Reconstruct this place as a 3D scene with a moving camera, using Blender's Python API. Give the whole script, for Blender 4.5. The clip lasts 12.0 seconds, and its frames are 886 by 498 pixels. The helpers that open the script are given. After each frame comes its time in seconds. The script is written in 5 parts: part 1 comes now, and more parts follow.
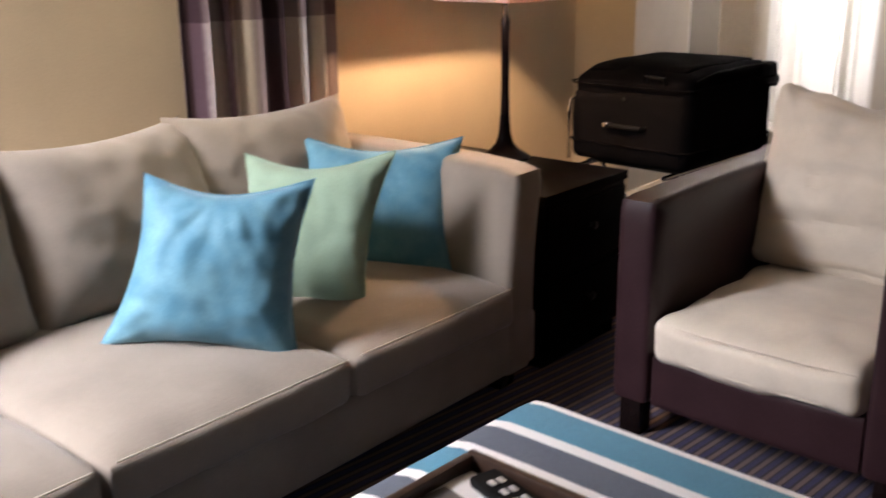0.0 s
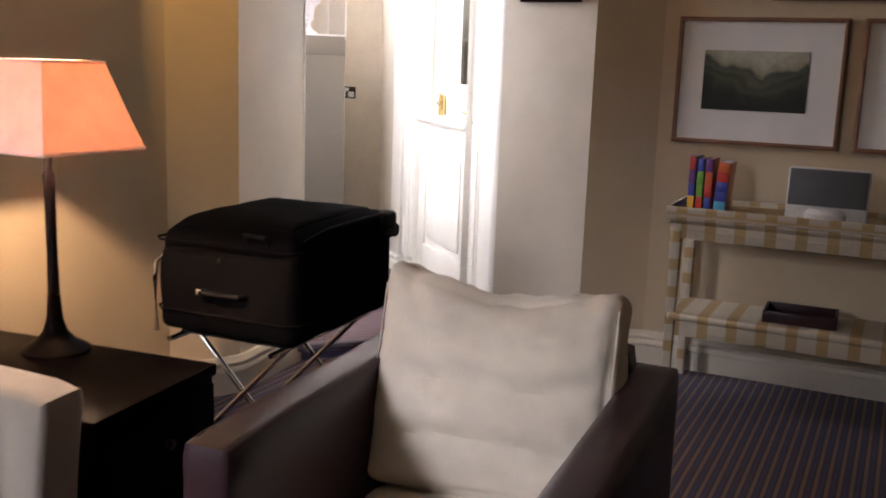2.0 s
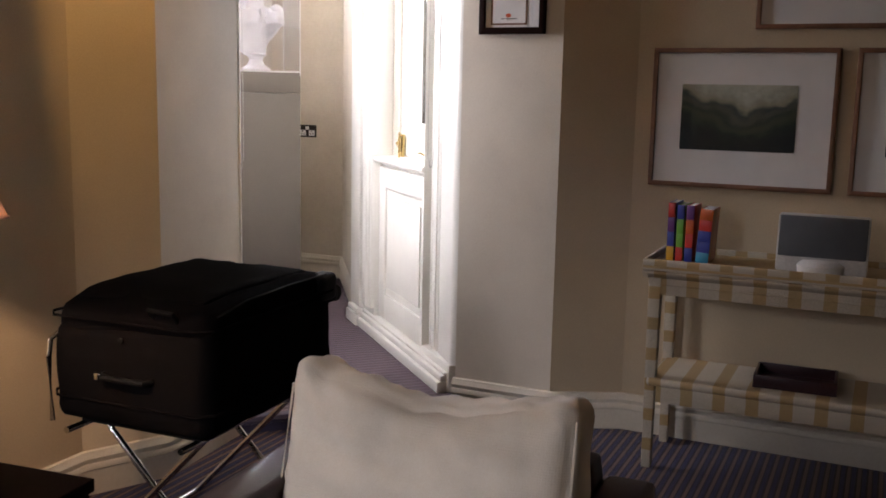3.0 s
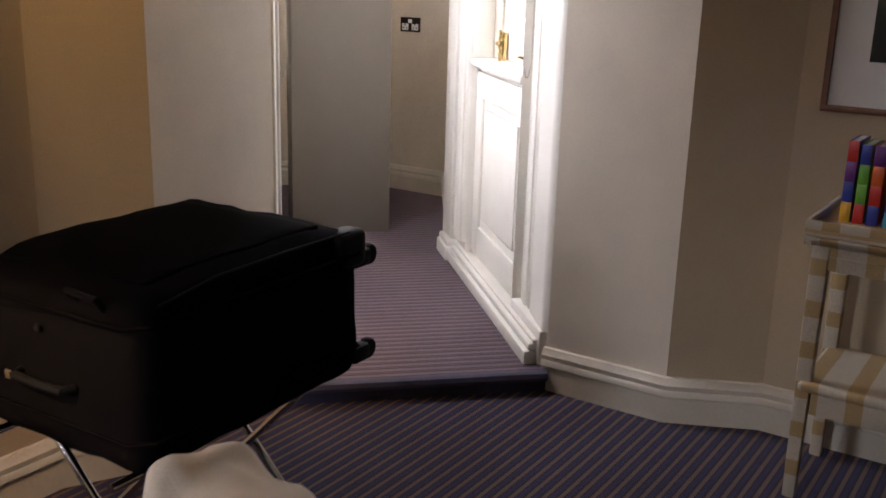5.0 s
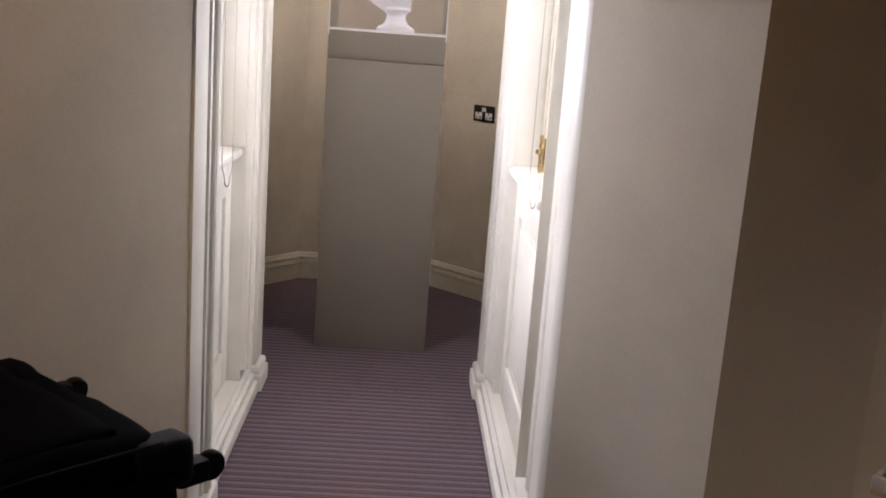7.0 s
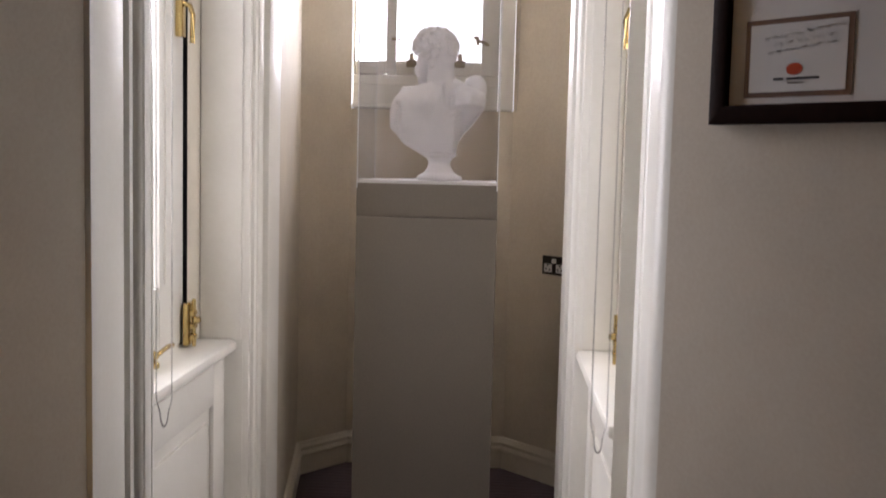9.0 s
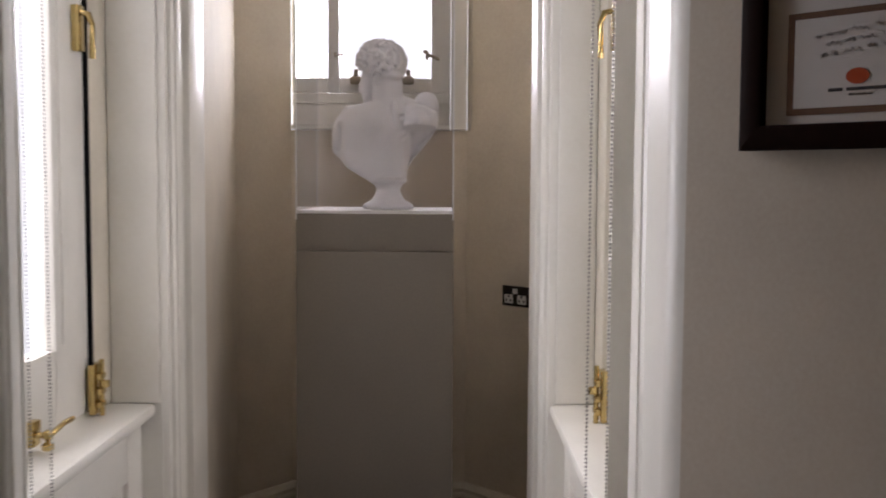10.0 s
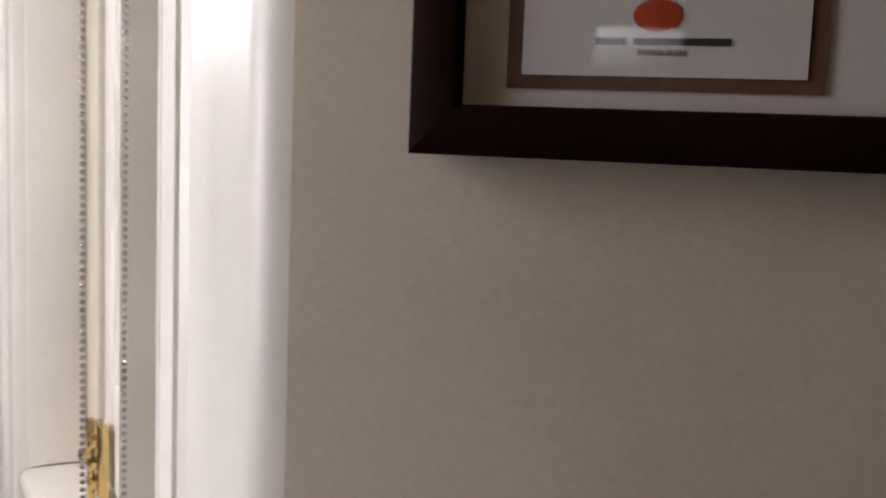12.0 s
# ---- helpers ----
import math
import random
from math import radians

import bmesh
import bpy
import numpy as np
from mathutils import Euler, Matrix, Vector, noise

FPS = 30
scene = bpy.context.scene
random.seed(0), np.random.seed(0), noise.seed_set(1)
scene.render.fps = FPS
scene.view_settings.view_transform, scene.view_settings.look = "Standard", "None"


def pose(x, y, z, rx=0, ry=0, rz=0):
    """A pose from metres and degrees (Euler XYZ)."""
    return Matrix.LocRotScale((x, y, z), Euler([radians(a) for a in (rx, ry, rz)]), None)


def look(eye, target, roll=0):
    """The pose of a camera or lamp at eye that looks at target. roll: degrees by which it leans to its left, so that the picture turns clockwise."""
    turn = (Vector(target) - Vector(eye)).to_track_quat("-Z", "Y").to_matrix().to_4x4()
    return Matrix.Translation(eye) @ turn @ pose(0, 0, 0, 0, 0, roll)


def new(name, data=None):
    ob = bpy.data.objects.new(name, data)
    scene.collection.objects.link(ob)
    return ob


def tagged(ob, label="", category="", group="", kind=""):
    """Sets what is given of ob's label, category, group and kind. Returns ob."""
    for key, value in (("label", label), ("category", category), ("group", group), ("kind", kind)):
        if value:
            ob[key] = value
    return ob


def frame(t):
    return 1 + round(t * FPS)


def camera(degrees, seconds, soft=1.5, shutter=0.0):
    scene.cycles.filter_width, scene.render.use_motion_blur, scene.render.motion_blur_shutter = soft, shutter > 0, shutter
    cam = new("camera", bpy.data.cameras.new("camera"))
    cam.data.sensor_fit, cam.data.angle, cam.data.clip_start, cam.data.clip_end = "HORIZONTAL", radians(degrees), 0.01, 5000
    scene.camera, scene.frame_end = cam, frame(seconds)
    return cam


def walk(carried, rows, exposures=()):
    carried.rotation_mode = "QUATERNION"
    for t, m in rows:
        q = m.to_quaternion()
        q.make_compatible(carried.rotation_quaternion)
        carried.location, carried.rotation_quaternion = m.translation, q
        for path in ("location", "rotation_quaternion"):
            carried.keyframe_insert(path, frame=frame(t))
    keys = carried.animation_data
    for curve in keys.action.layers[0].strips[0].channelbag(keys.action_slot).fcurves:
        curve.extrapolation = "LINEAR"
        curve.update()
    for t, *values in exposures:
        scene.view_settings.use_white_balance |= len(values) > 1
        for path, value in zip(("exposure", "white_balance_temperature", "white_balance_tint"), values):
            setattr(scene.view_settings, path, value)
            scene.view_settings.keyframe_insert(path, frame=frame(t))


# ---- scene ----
cam = camera(49.0, 12.0, 1.7, 0.3)
PATH = [
    (0, (0.043, -0.743, 1.225), (0.006, 1.17, 0.643), -0.7),
    (0.5, (0.085, -0.597, 1.248), (0.268, 1.324, 0.724), 0.2),
    (1, (0.171, -0.457, 1.263), (0.426, 1.465, 0.772), 2.3),
    (1.5, (0.241, -0.272, 1.291), (0.7, 1.628, 0.865), 3.8),
    (2, (0.316, -0.093, 1.32), (0.978, 1.757, 0.947), 2.0),
    (2.5, (0.454, 0.085, 1.346), (1.144, 1.936, 1.036), 1.2),
    (4.5, (0.926, 0.881, 1.366), (1.525, 2.737, 0.924), 0.4),
    (5, (1.064, 1.081, 1.354), (1.459, 2.968, 0.822), 1.7),
    (5.5, (1.2, 1.302, 1.382), (1.585, 3.197, 0.872), 1.0),
    (6, (1.342, 1.479, 1.389), (1.697, 3.384, 0.896), -0.1),
    (6.5, (1.512, 1.615, 1.423), (1.741, 3.553, 0.983), 2.1),
    (8.5, (1.832, 2.389, 1.492), (1.718, 4.359, 1.168), 2.9),
    (9, (1.809, 2.574, 1.537), (1.695, 4.563, 1.366), 1.4),
    (9.5, (1.753, 2.732, 1.569), (1.684, 4.728, 1.466), -0.4),
    (10, (1.791, 2.933, 1.568), (1.775, 4.928, 1.433), 0.3),
    (10.5, (1.866, 3.128, 1.595), (2.041, 5.117, 1.467), 2.6),
    (11, (1.884, 3.285, 1.579), (2.266, 5.238, 1.383), 3.6),
    (11.5, (1.853, 3.445, 1.601), (2.578, 5.302, 1.441), 2.2),
    (12, (1.871, 3.543, 1.613), (2.84, 5.278, 1.389), 2.3),
]
walk(cam, [(t, look(eye, target, roll)) for t, eye, target, roll in PATH],
     [(0.0, 1.0, 6500, 20), (1.0, 1.1, 6500, 20), (1.5, 1.1, 6350, 20), (2.5, 0.68, 6220, 20), (4.5, 0.2, 6220, 20), (5.5, 0.7, 6220, 20), (6.5, 0.45, 6200, 20), (8.5, -0.34, 6280, 20), (9.5, -0.92, 6480, 20), (10.2, -1.08, 6400, 20), (12.0, -0.54, 6500, 20)])

# ---- world and light ----
world = bpy.data.worlds.new("World")
scene.world = world
world.use_nodes = True
wn, wl = world.node_tree.nodes, world.node_tree.links
wn.clear()
w_out = wn.new("ShaderNodeOutputWorld")
w_bg = wn.new("ShaderNodeBackground")
w_sky = wn.new("ShaderNodeTexSky")
w_sky.sky_type = "NISHITA"
w_sky.sun_disc = False
w_sky.sun_elevation = radians(38)
w_sky.sun_rotation = radians(115)
w_sky.air_density = 1.6
w_sky.dust_density = 4.0
w_bg.inputs["Strength"].default_value = 0.06
wl.new(w_sky.outputs["Color"], w_bg.inputs["Color"])
wl.new(w_bg.outputs["Background"], w_out.inputs["Surface"])


def lamp(name, kind, energy, m, color=(1, 1, 1), **settings):
    data = bpy.data.lights.new(name, kind)
    data.energy, data.color = energy, color
    if kind == "AREA":
        data.shape = "RECTANGLE"
        data.size, data.size_y, data.spread = settings["size"], settings["size_y"], radians(settings.get("spread", 180))
    elif kind == "SPOT":
        data.spot_size, data.spot_blend = radians(settings["cone"]), settings["blend"]
        data.shadow_soft_size = settings["radius"]
    elif kind == "SUN":
        data.angle = radians(settings["angle"])
    else:
        data.shadow_soft_size = settings["radius"]
    ob = new(name, data)
    ob.matrix_world = m
    return ob


SKY_TINT = (0.95, 0.97, 1.0)
# overcast daylight, from the left of the turret
lamp("sun", "SUN", 1.0, look((-9, 2, 8), (1, 5, 0)), (1.0, 0.96, 0.9), angle=14)
# sky light in the openings of the turret's three windows
lamp("window_light", "AREA", 8, look((2.40, 4.87, 1.75), (1.2, 4.85, 1.2)), SKY_TINT, size=0.8, size_y=1.3, spread=120)
lamp("window_light", "AREA", 35, look((0.78, 4.80, 1.75), (2.0, 4.85, 1.2)), SKY_TINT, size=0.8, size_y=1.3, spread=150)
lamp("window_light", "AREA", 50, look((1.47, 7.46, 2.35), (1.55, 5.8, 2.15)), SKY_TINT, size=0.85, size_y=0.95, spread=120)
# steep sky light for the unseen tall window, tilted down off the picture wall
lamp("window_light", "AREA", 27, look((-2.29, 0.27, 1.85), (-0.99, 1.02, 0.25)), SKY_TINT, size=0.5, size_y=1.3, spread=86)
# the bulb under the table lamp's shade
lamp("bulb_light", "POINT", 24, pose(0.195, 2.55, 1.192), (1.0, 0.67, 0.38), radius=0.015)

# ---- materials ----
def mat(name, color, rough=0.6, metal=0.0, vary=0.12, scale=9.0, grain=140.0, bump=0.15, dist=0.002, second=None, spec=0.5, sheen=0.0, coat=0.0):
    """A surface with large stains and fine grain, both in colour and relief."""
    m = bpy.data.materials.new(name)
    m.use_nodes = True
    n, l = m.node_tree.nodes, m.node_tree.links
    b = n["Principled BSDF"]
    tc = n.new("ShaderNodeTexCoord")
    big, fine = n.new("ShaderNodeTexNoise"), n.new("ShaderNodeTexNoise")
    big.inputs["Scale"].default_value, big.inputs["Detail"].default_value = scale, 6
    fine.inputs["Scale"].default_value, fine.inputs["Detail"].default_value = grain, 3
    l.new(tc.outputs["Object"], big.inputs["Vector"])
    l.new(tc.outputs["Object"], fine.inputs["Vector"])
    ramp = n.new("ShaderNodeValToRGB")
    dark = second or tuple(c * (1 - 2 * vary) for c in color)
    ramp.color_ramp.elements[0].color = (*dark, 1)
    ramp.color_ramp.elements[1].color = (*color, 1)
    ramp.color_ramp.elements[0].position, ramp.color_ramp.elements[1].position = 0.3, 0.65
    l.new(big.outputs["Fac"], ramp.inputs["Fac"])
    mix = n.new("ShaderNodeMixRGB")
    mix.blend_type = "OVERLAY"
    mix.inputs["Fac"].default_value = min(1, vary * 2)
    l.new(ramp.outputs["Color"], mix.inputs["Color1"])
    l.new(fine.outputs["Fac"], mix.inputs["Color2"])
    l.new(mix.outputs["Color"], b.inputs["Base Color"])
    mr = n.new("ShaderNodeMapRange")
    mr.inputs["To Min"].default_value, mr.inputs["To Max"].default_value = max(0.02, rough - 0.1), min(1, rough + 0.1)
    l.new(big.outputs["Fac"], mr.inputs["Value"])
    l.new(mr.outputs["Result"], b.inputs["Roughness"])
    bp = n.new("ShaderNodeBump")
    bp.inputs["Strength"].default_value, bp.inputs["Distance"].default_value = bump, dist
    l.new(fine.outputs["Fac"], bp.inputs["Height"])
    l.new(bp.outputs["Normal"], b.inputs["Normal"])
    b.inputs["Metallic"].default_value = metal
    b.inputs["Specular IOR Level"].default_value = spec
    b.inputs["Sheen Weight"].default_value = sheen
    b.inputs["Coat Weight"].default_value = coat
    return m


def woven(name, color, thread=420.0, rough=0.85, vary=0.1, sheen=0.2, scale=6.0):
    """Cloth: a fine weave over large uneven fading."""
    m = mat(name, color, rough, 0, vary, scale, thread, 0.25, 0.001, sheen=sheen, spec=0.2)
    n, l = m.node_tree.nodes, m.node_tree.links
    tc = n.new("ShaderNodeTexCoord")
    wv = []
    for ax in ("X", "Y", "Z"):
        w = n.new("ShaderNodeTexWave")
        w.bands_direction = ax
        w.inputs["Scale"].default_value = thread / 6
        w.inputs["Distortion"].default_value = 1.0
        l.new(tc.outputs["Object"], w.inputs["Vector"])
        wv.append(w)
    a1, a2 = n.new("ShaderNodeMath"), n.new("ShaderNodeMath")
    l.new(wv[0].outputs["Fac"], a1.inputs[0])
    l.new(wv[1].outputs["Fac"], a1.inputs[1])
    l.new(a1.outputs[0], a2.inputs[0])
    l.new(wv[2].outputs["Fac"], a2.inputs[1])
    bp = n.new("ShaderNodeBump")
    bp.inputs["Strength"].default_value, bp.inputs["Distance"].default_value = 0.12, 0.001
    l.new(a2.outputs[0], bp.inputs["Height"])
    old = next(x for x in n if x.bl_idname == "ShaderNodeBump" and x != bp)
    l.new(old.outputs["Normal"], bp.inputs["Normal"])
    l.new(bp.outputs["Normal"], n["Principled BSDF"].inputs["Normal"])
    return m


def striped(name, direction, period, bands, rough=0.9, wobble=0.0015, pile=True, offset=0.0, sheen=0.1):
    """Parallel bands across a direction; bands: (start, colour) within one period."""
    m = bpy.data.materials.new(name)
    m.use_nodes = True
    n, l = m.node_tree.nodes, m.node_tree.links
    b = n["Principled BSDF"]
    tc = n.new("ShaderNodeTexCoord")
    nz = n.new("ShaderNodeTexNoise")
    nz.inputs["Scale"].default_value = 60
    l.new(tc.outputs["Object"], nz.inputs["Vector"])
    dot = n.new("ShaderNodeVectorMath")
    dot.operation = "DOT_PRODUCT"
    dot.inputs[1].default_value = direction
    l.new(tc.outputs["Object"], dot.inputs[0])
    wob = n.new("ShaderNodeMath")
    wob.operation = "MULTIPLY_ADD"
    wob.inputs[1].default_value, wob.inputs[2].default_value = wobble * 2, offset - wobble
    l.new(nz.outputs["Fac"], wob.inputs[0])
    add = n.new("ShaderNodeMath")
    l.new(dot.outputs["Value"], add.inputs[0])
    l.new(wob.outputs[0], add.inputs[1])
    div = n.new("ShaderNodeMath")
    div.operation = "DIVIDE"
    div.inputs[1].default_value = period
    l.new(add.outputs[0], div.inputs[0])
    fr = n.new("ShaderNodeMath")
    fr.operation = "FRACT"
    l.new(div.outputs[0], fr.inputs[0])
    ramp = n.new("ShaderNodeValToRGB")
    cr = ramp.color_ramp
    cr.interpolation = "CONSTANT" if not pile else "LINEAR"
    stops = []
    for k, (p, c) in enumerate(bands):
        end = bands[k + 1][0] if k + 1 < len(bands) else 1.0
        stops += [(p, c)] if not pile else [(p + 0.03, c), (end - 0.03, c)]
    cr.elements[0].position, cr.elements[0].color = stops[0][0], (*stops[0][1], 1)
    cr.elements[1].position, cr.elements[1].color = stops[-1][0], (*stops[-1][1], 1)
    for p, c in stops[1:-1]:
        cr.elements.new(p).color = (*c, 1)
    l.new(fr.outputs[0], ramp.inputs["Fac"])
    tuft, stain = n.new("ShaderNodeTexNoise"), n.new("ShaderNodeTexNoise")
    tuft.inputs["Scale"].default_value = 380
    stain.inputs["Scale"].default_value, stain.inputs["Detail"].default_value = 3.5, 5
    for x in (tuft, stain):
        l.new(tc.outputs["Object"], x.inputs["Vector"])
    m1, m2 = n.new("ShaderNodeMixRGB"), n.new("ShaderNodeMixRGB")
    m1.blend_type = m2.blend_type = "OVERLAY"
    m1.inputs["Fac"].default_value, m2.inputs["Fac"].default_value = 0.45, 0.25
    l.new(ramp.outputs["Color"], m1.inputs["Color1"])
    l.new(tuft.outputs["Fac"], m1.inputs["Color2"])
    l.new(m1.outputs["Color"], m2.inputs["Color1"])
    l.new(stain.outputs["Fac"], m2.inputs["Color2"])
    l.new(m2.outputs["Color"], b.inputs["Base Color"])
    bp = n.new("ShaderNodeBump")
    bp.inputs["Strength"].default_value, bp.inputs["Distance"].default_value = 0.5, 0.003
    l.new(tuft.outputs["Fac"], bp.inputs["Height"])
    l.new(bp.outputs["Normal"], b.inputs["Normal"])
    b.inputs["Roughness"].default_value = rough
    b.inputs["Specular IOR Level"].default_value = 0.15
    b.inputs["Sheen Weight"].default_value = sheen
    return m


def glass(name, tint=(1, 1, 1), rough=0.0, gloss=0.04):
    """Thin clear pane: mostly see-through, with a mirror gloss that grows at a slant."""
    m = bpy.data.materials.new(name)
    m.use_nodes = True
    n, l = m.node_tree.nodes, m.node_tree.links
    n.clear()
    out, mix = n.new("ShaderNodeOutputMaterial"), n.new("ShaderNodeMixShader")
    tr, gl, fr = n.new("ShaderNodeBsdfTransparent"), n.new("ShaderNodeBsdfGlossy"), n.new("ShaderNodeLayerWeight")
    tr.inputs["Color"].default_value = (*tint, 1)
    gl.inputs["Roughness"].default_value = rough
    pw, ad = n.new("ShaderNodeMath"), n.new("ShaderNodeMath")
    pw.operation, ad.operation = "POWER", "MULTIPLY_ADD"
    fr.inputs["Blend"].default_value = 0.5
    pw.inputs[1].default_value = 5.0
    ad.inputs[1].default_value, ad.inputs[2].default_value = 0.85, gloss
    l.new(fr.outputs["Facing"], pw.inputs[0])
    l.new(pw.outputs[0], ad.inputs[0])
    l.new(ad.outputs[0], mix.inputs[0])
    l.new(tr.outputs[0], mix.inputs[1])
    l.new(gl.outputs[0], mix.inputs[2])
    l.new(mix.outputs[0], out.inputs["Surface"])
    return m


def glowing(name, color, strength):
    m = bpy.data.materials.new(name)
    m.use_nodes = True
    b = m.node_tree.nodes["Principled BSDF"]
    b.inputs["Base Color"].default_value = (*color, 1)
    b.inputs["Emission Color"].default_value = (*color, 1)
    b.inputs["Emission Strength"].default_value = strength
    return m


WALL = mat("wall_paper", (0.545, 0.44, 0.300), 0.8, vary=0.06, scale=3.0, grain=220, bump=0.2)
WALL_T = mat("turret_paint", (0.66, 0.583, 0.475), 0.72, vary=0.06, scale=4.0, grain=170, bump=0.16, dist=0.002)
WALL_B = mat("turret_bay_paint", (0.66, 0.58, 0.462), 0.75, vary=0.06, scale=4.0, grain=75, bump=0.24, dist=0.003)
GLOSS = mat("white_gloss_paint", (0.80, 0.77, 0.70), 0.35, vary=0.05, scale=4.0, grain=90, bump=0.06)
CREAM = mat("cream_gloss_paint", (0.66, 0.60, 0.49), 0.4, vary=0.06, scale=5.0, grain=90, bump=0.06)
CEIL = mat("ceiling_paint", (0.78, 0.75, 0.68), 0.85, vary=0.04, scale=2.5, grain=150)
NAVY, TAN, MAUVE, PLUM = (0.024, 0.022, 0.066), (0.125, 0.080, 0.066), (0.150, 0.108, 0.132), (0.020, 0.013, 0.021)
CARPET = striped("room_carpet", (0.7071, -0.7071, 0), 0.0365, [(0.0, NAVY), (0.38, PLUM), (0.56, TAN), (0.88, PLUM)])
CARPET_T = striped("turret_carpet", (0, 1, 0), 0.042, [(0.0, MAUVE), (0.52, (0.040, 0.027, 0.036)), (0.72, (0.15, 0.10, 0.09)), (0.86, (0.040, 0.027, 0.036))])
NOSING = mat("step_edge_carpet", (0.055, 0.048, 0.095), 0.9, vary=0.2, grain=300, bump=0.4, sheen=0.3)
# one linen twice: darkened for the sofa's shade, lightened for the lit chair
LINEN_SHADED = woven("sofa_linen_shaded", (0.26, 0.22, 0.18))
LINEN_LIT = woven("chair_linen_lit", (0.74, 0.66, 0.545))
PIPING = mat("cord_piping", (0.62, 0.55, 0.44), 0.8)
LEATHER = mat("brown_leather", (0.034, 0.0155, 0.0185), 0.40, spec=0.22, coat=0.12, vary=0.15, scale=7, grain=160, bump=0.25, dist=0.0015)
SEAMS = mat("leather_stitch", (0.040, 0.026, 0.024), 0.5)
BLUE_V = mat("blue_velvet", (0.052, 0.195, 0.285), 0.7, vary=0.2, scale=13, grain=420, bump=0.08, sheen=0.25, second=(0.120, 0.30, 0.385))
GREEN_L = woven("pale_green_cloth", (0.29, 0.41, 0.30))
DARKWOOD = mat("espresso_wood", (0.009, 0.005, 0.005), 0.26, vary=0.2, scale=5, grain=60, bump=0.05, spec=0.15)
TABLEWOOD = mat("dark_satin_wood", (0.0036, 0.0022, 0.0021), 0.35, vary=0.2, scale=5, grain=60, bump=0.05, spec=0.012)
DULLBRASS = mat("tarnished_brass", (0.36, 0.29, 0.20), 0.5, 0.6)
TRAYWOOD = mat("walnut_wood", (0.055, 0.030, 0.020), 0.4, vary=0.2, scale=5, grain=60)
FRAMEWOOD = mat("red_brown_frame_wood", (0.20, 0.090, 0.045), 0.4, vary=0.2, scale=9, grain=80)
BLACKFRAME = mat("dark_frame_wood", (0.017, 0.007, 0.005), 0.5, spec=0.03, vary=0.15, scale=9, grain=80)
NYLON = woven("black_nylon", (0.0044, 0.0040, 0.0043), 700, 0.85, sheen=0.0)
NYLON.node_tree.nodes["Principled BSDF"].inputs["Specular IOR Level"].default_value = 0.015
RUBBER = mat("black_plastic", (0.006, 0.006, 0.006), 0.6, spec=0.12)
CHROME = mat("chrome", (0.75, 0.74, 0.72), 0.15, 1.0, vary=0.03, bump=0.02)
BRASS = mat("polished_brass", (0.62, 0.47, 0.21), 0.2, 1.0, vary=0.08, scale=20, bump=0.04)
IRON = mat("dark_metal", (0.05, 0.042, 0.038), 0.35, 1.0)
PLASTER = mat("white_plaster", (0.86, 0.84, 0.85), 0.65, vary=0.05, scale=12, grain=120, bump=0.15)
PLINTH = mat("taupe_plinth_paint", (0.205, 0.178, 0.144), 0.6, vary=0.05, scale=3, grain=120)
PAPER = mat("white_mount_card", (0.72, 0.70, 0.68), 0.8, vary=0.04)
GLASS = glass("window_glass")
ACRYLIC = glass("acrylic_sheet", (0.97, 0.97, 0.98))
PICGLASS = glass("picture_glass", rough=0.03, gloss=0.012)
CARDGLASS = glass("card_glass", rough=0.03, gloss=0.035)
EDGE = mat("acrylic_edge", (0.86, 0.86, 0.87), 0.3)
SHADE = mat("lamp_shade_cloth", (0.93, 0.84, 0.79), 0.9, grain=300)
s_n, s_l = SHADE.node_tree.nodes, SHADE.node_tree.links
s_tr, s_mx = s_n.new("ShaderNodeBsdfTranslucent"), s_n.new("ShaderNodeMixShader")
s_tr.inputs["Color"].default_value = (0.86, 0.55, 0.42, 1)
s_mx.inputs[0].default_value = 0.30
s_l.new(s_n["Principled BSDF"].outputs[0], s_mx.inputs[1])
s_l.new(s_tr.outputs[0], s_mx.inputs[2])
s_l.new(s_mx.outputs[0], s_n["Material Output"].inputs["Surface"])
GREYMESH = mat("grey_speaker_mesh", (0.075, 0.08, 0.09), 0.6, grain=600, bump=0.4)
SILVER = mat("silver_plastic", (0.55, 0.54, 0.52), 0.35)
TRIMGREY = mat("grey_cord", (0.012, 0.011, 0.011), 0.8, spec=0.1)
ROPE = mat("steel_beads", (0.46, 0.44, 0.41), 0.3, 1.0)
SKYGLOW = glowing("overcast_sky", (0.95, 0.98, 1.0), 2.2)

# ---- building helpers ----
def finish(name, bm, material, parent=None, label="", smooth=True):
    me = bpy.data.meshes.new(name)
    bmesh.ops.recalc_face_normals(bm, faces=bm.faces)
    bm.to_mesh(me)
    bm.free()
    for p in me.polygons:
        p.use_smooth = smooth
    if smooth:
        me.set_sharp_from_angle(angle=radians(42))
    for mm in material if isinstance(material, (list, tuple)) else [material]:
        me.materials.append(mm)
    ob = new(name, me)
    if parent:
        ob.parent = parent
    if label:
        ob["label"] = label
    return ob


def part(name, bm, material, parent, label="", smooth=True):
    return finish(name, bm, material, parent, label, smooth)


def thing(name, m, label, category, group="", kind=""):
    ob = new(name)
    ob.empty_display_size = 0.05
    ob.matrix_world = m
    return tagged(ob, label, category, group, kind)


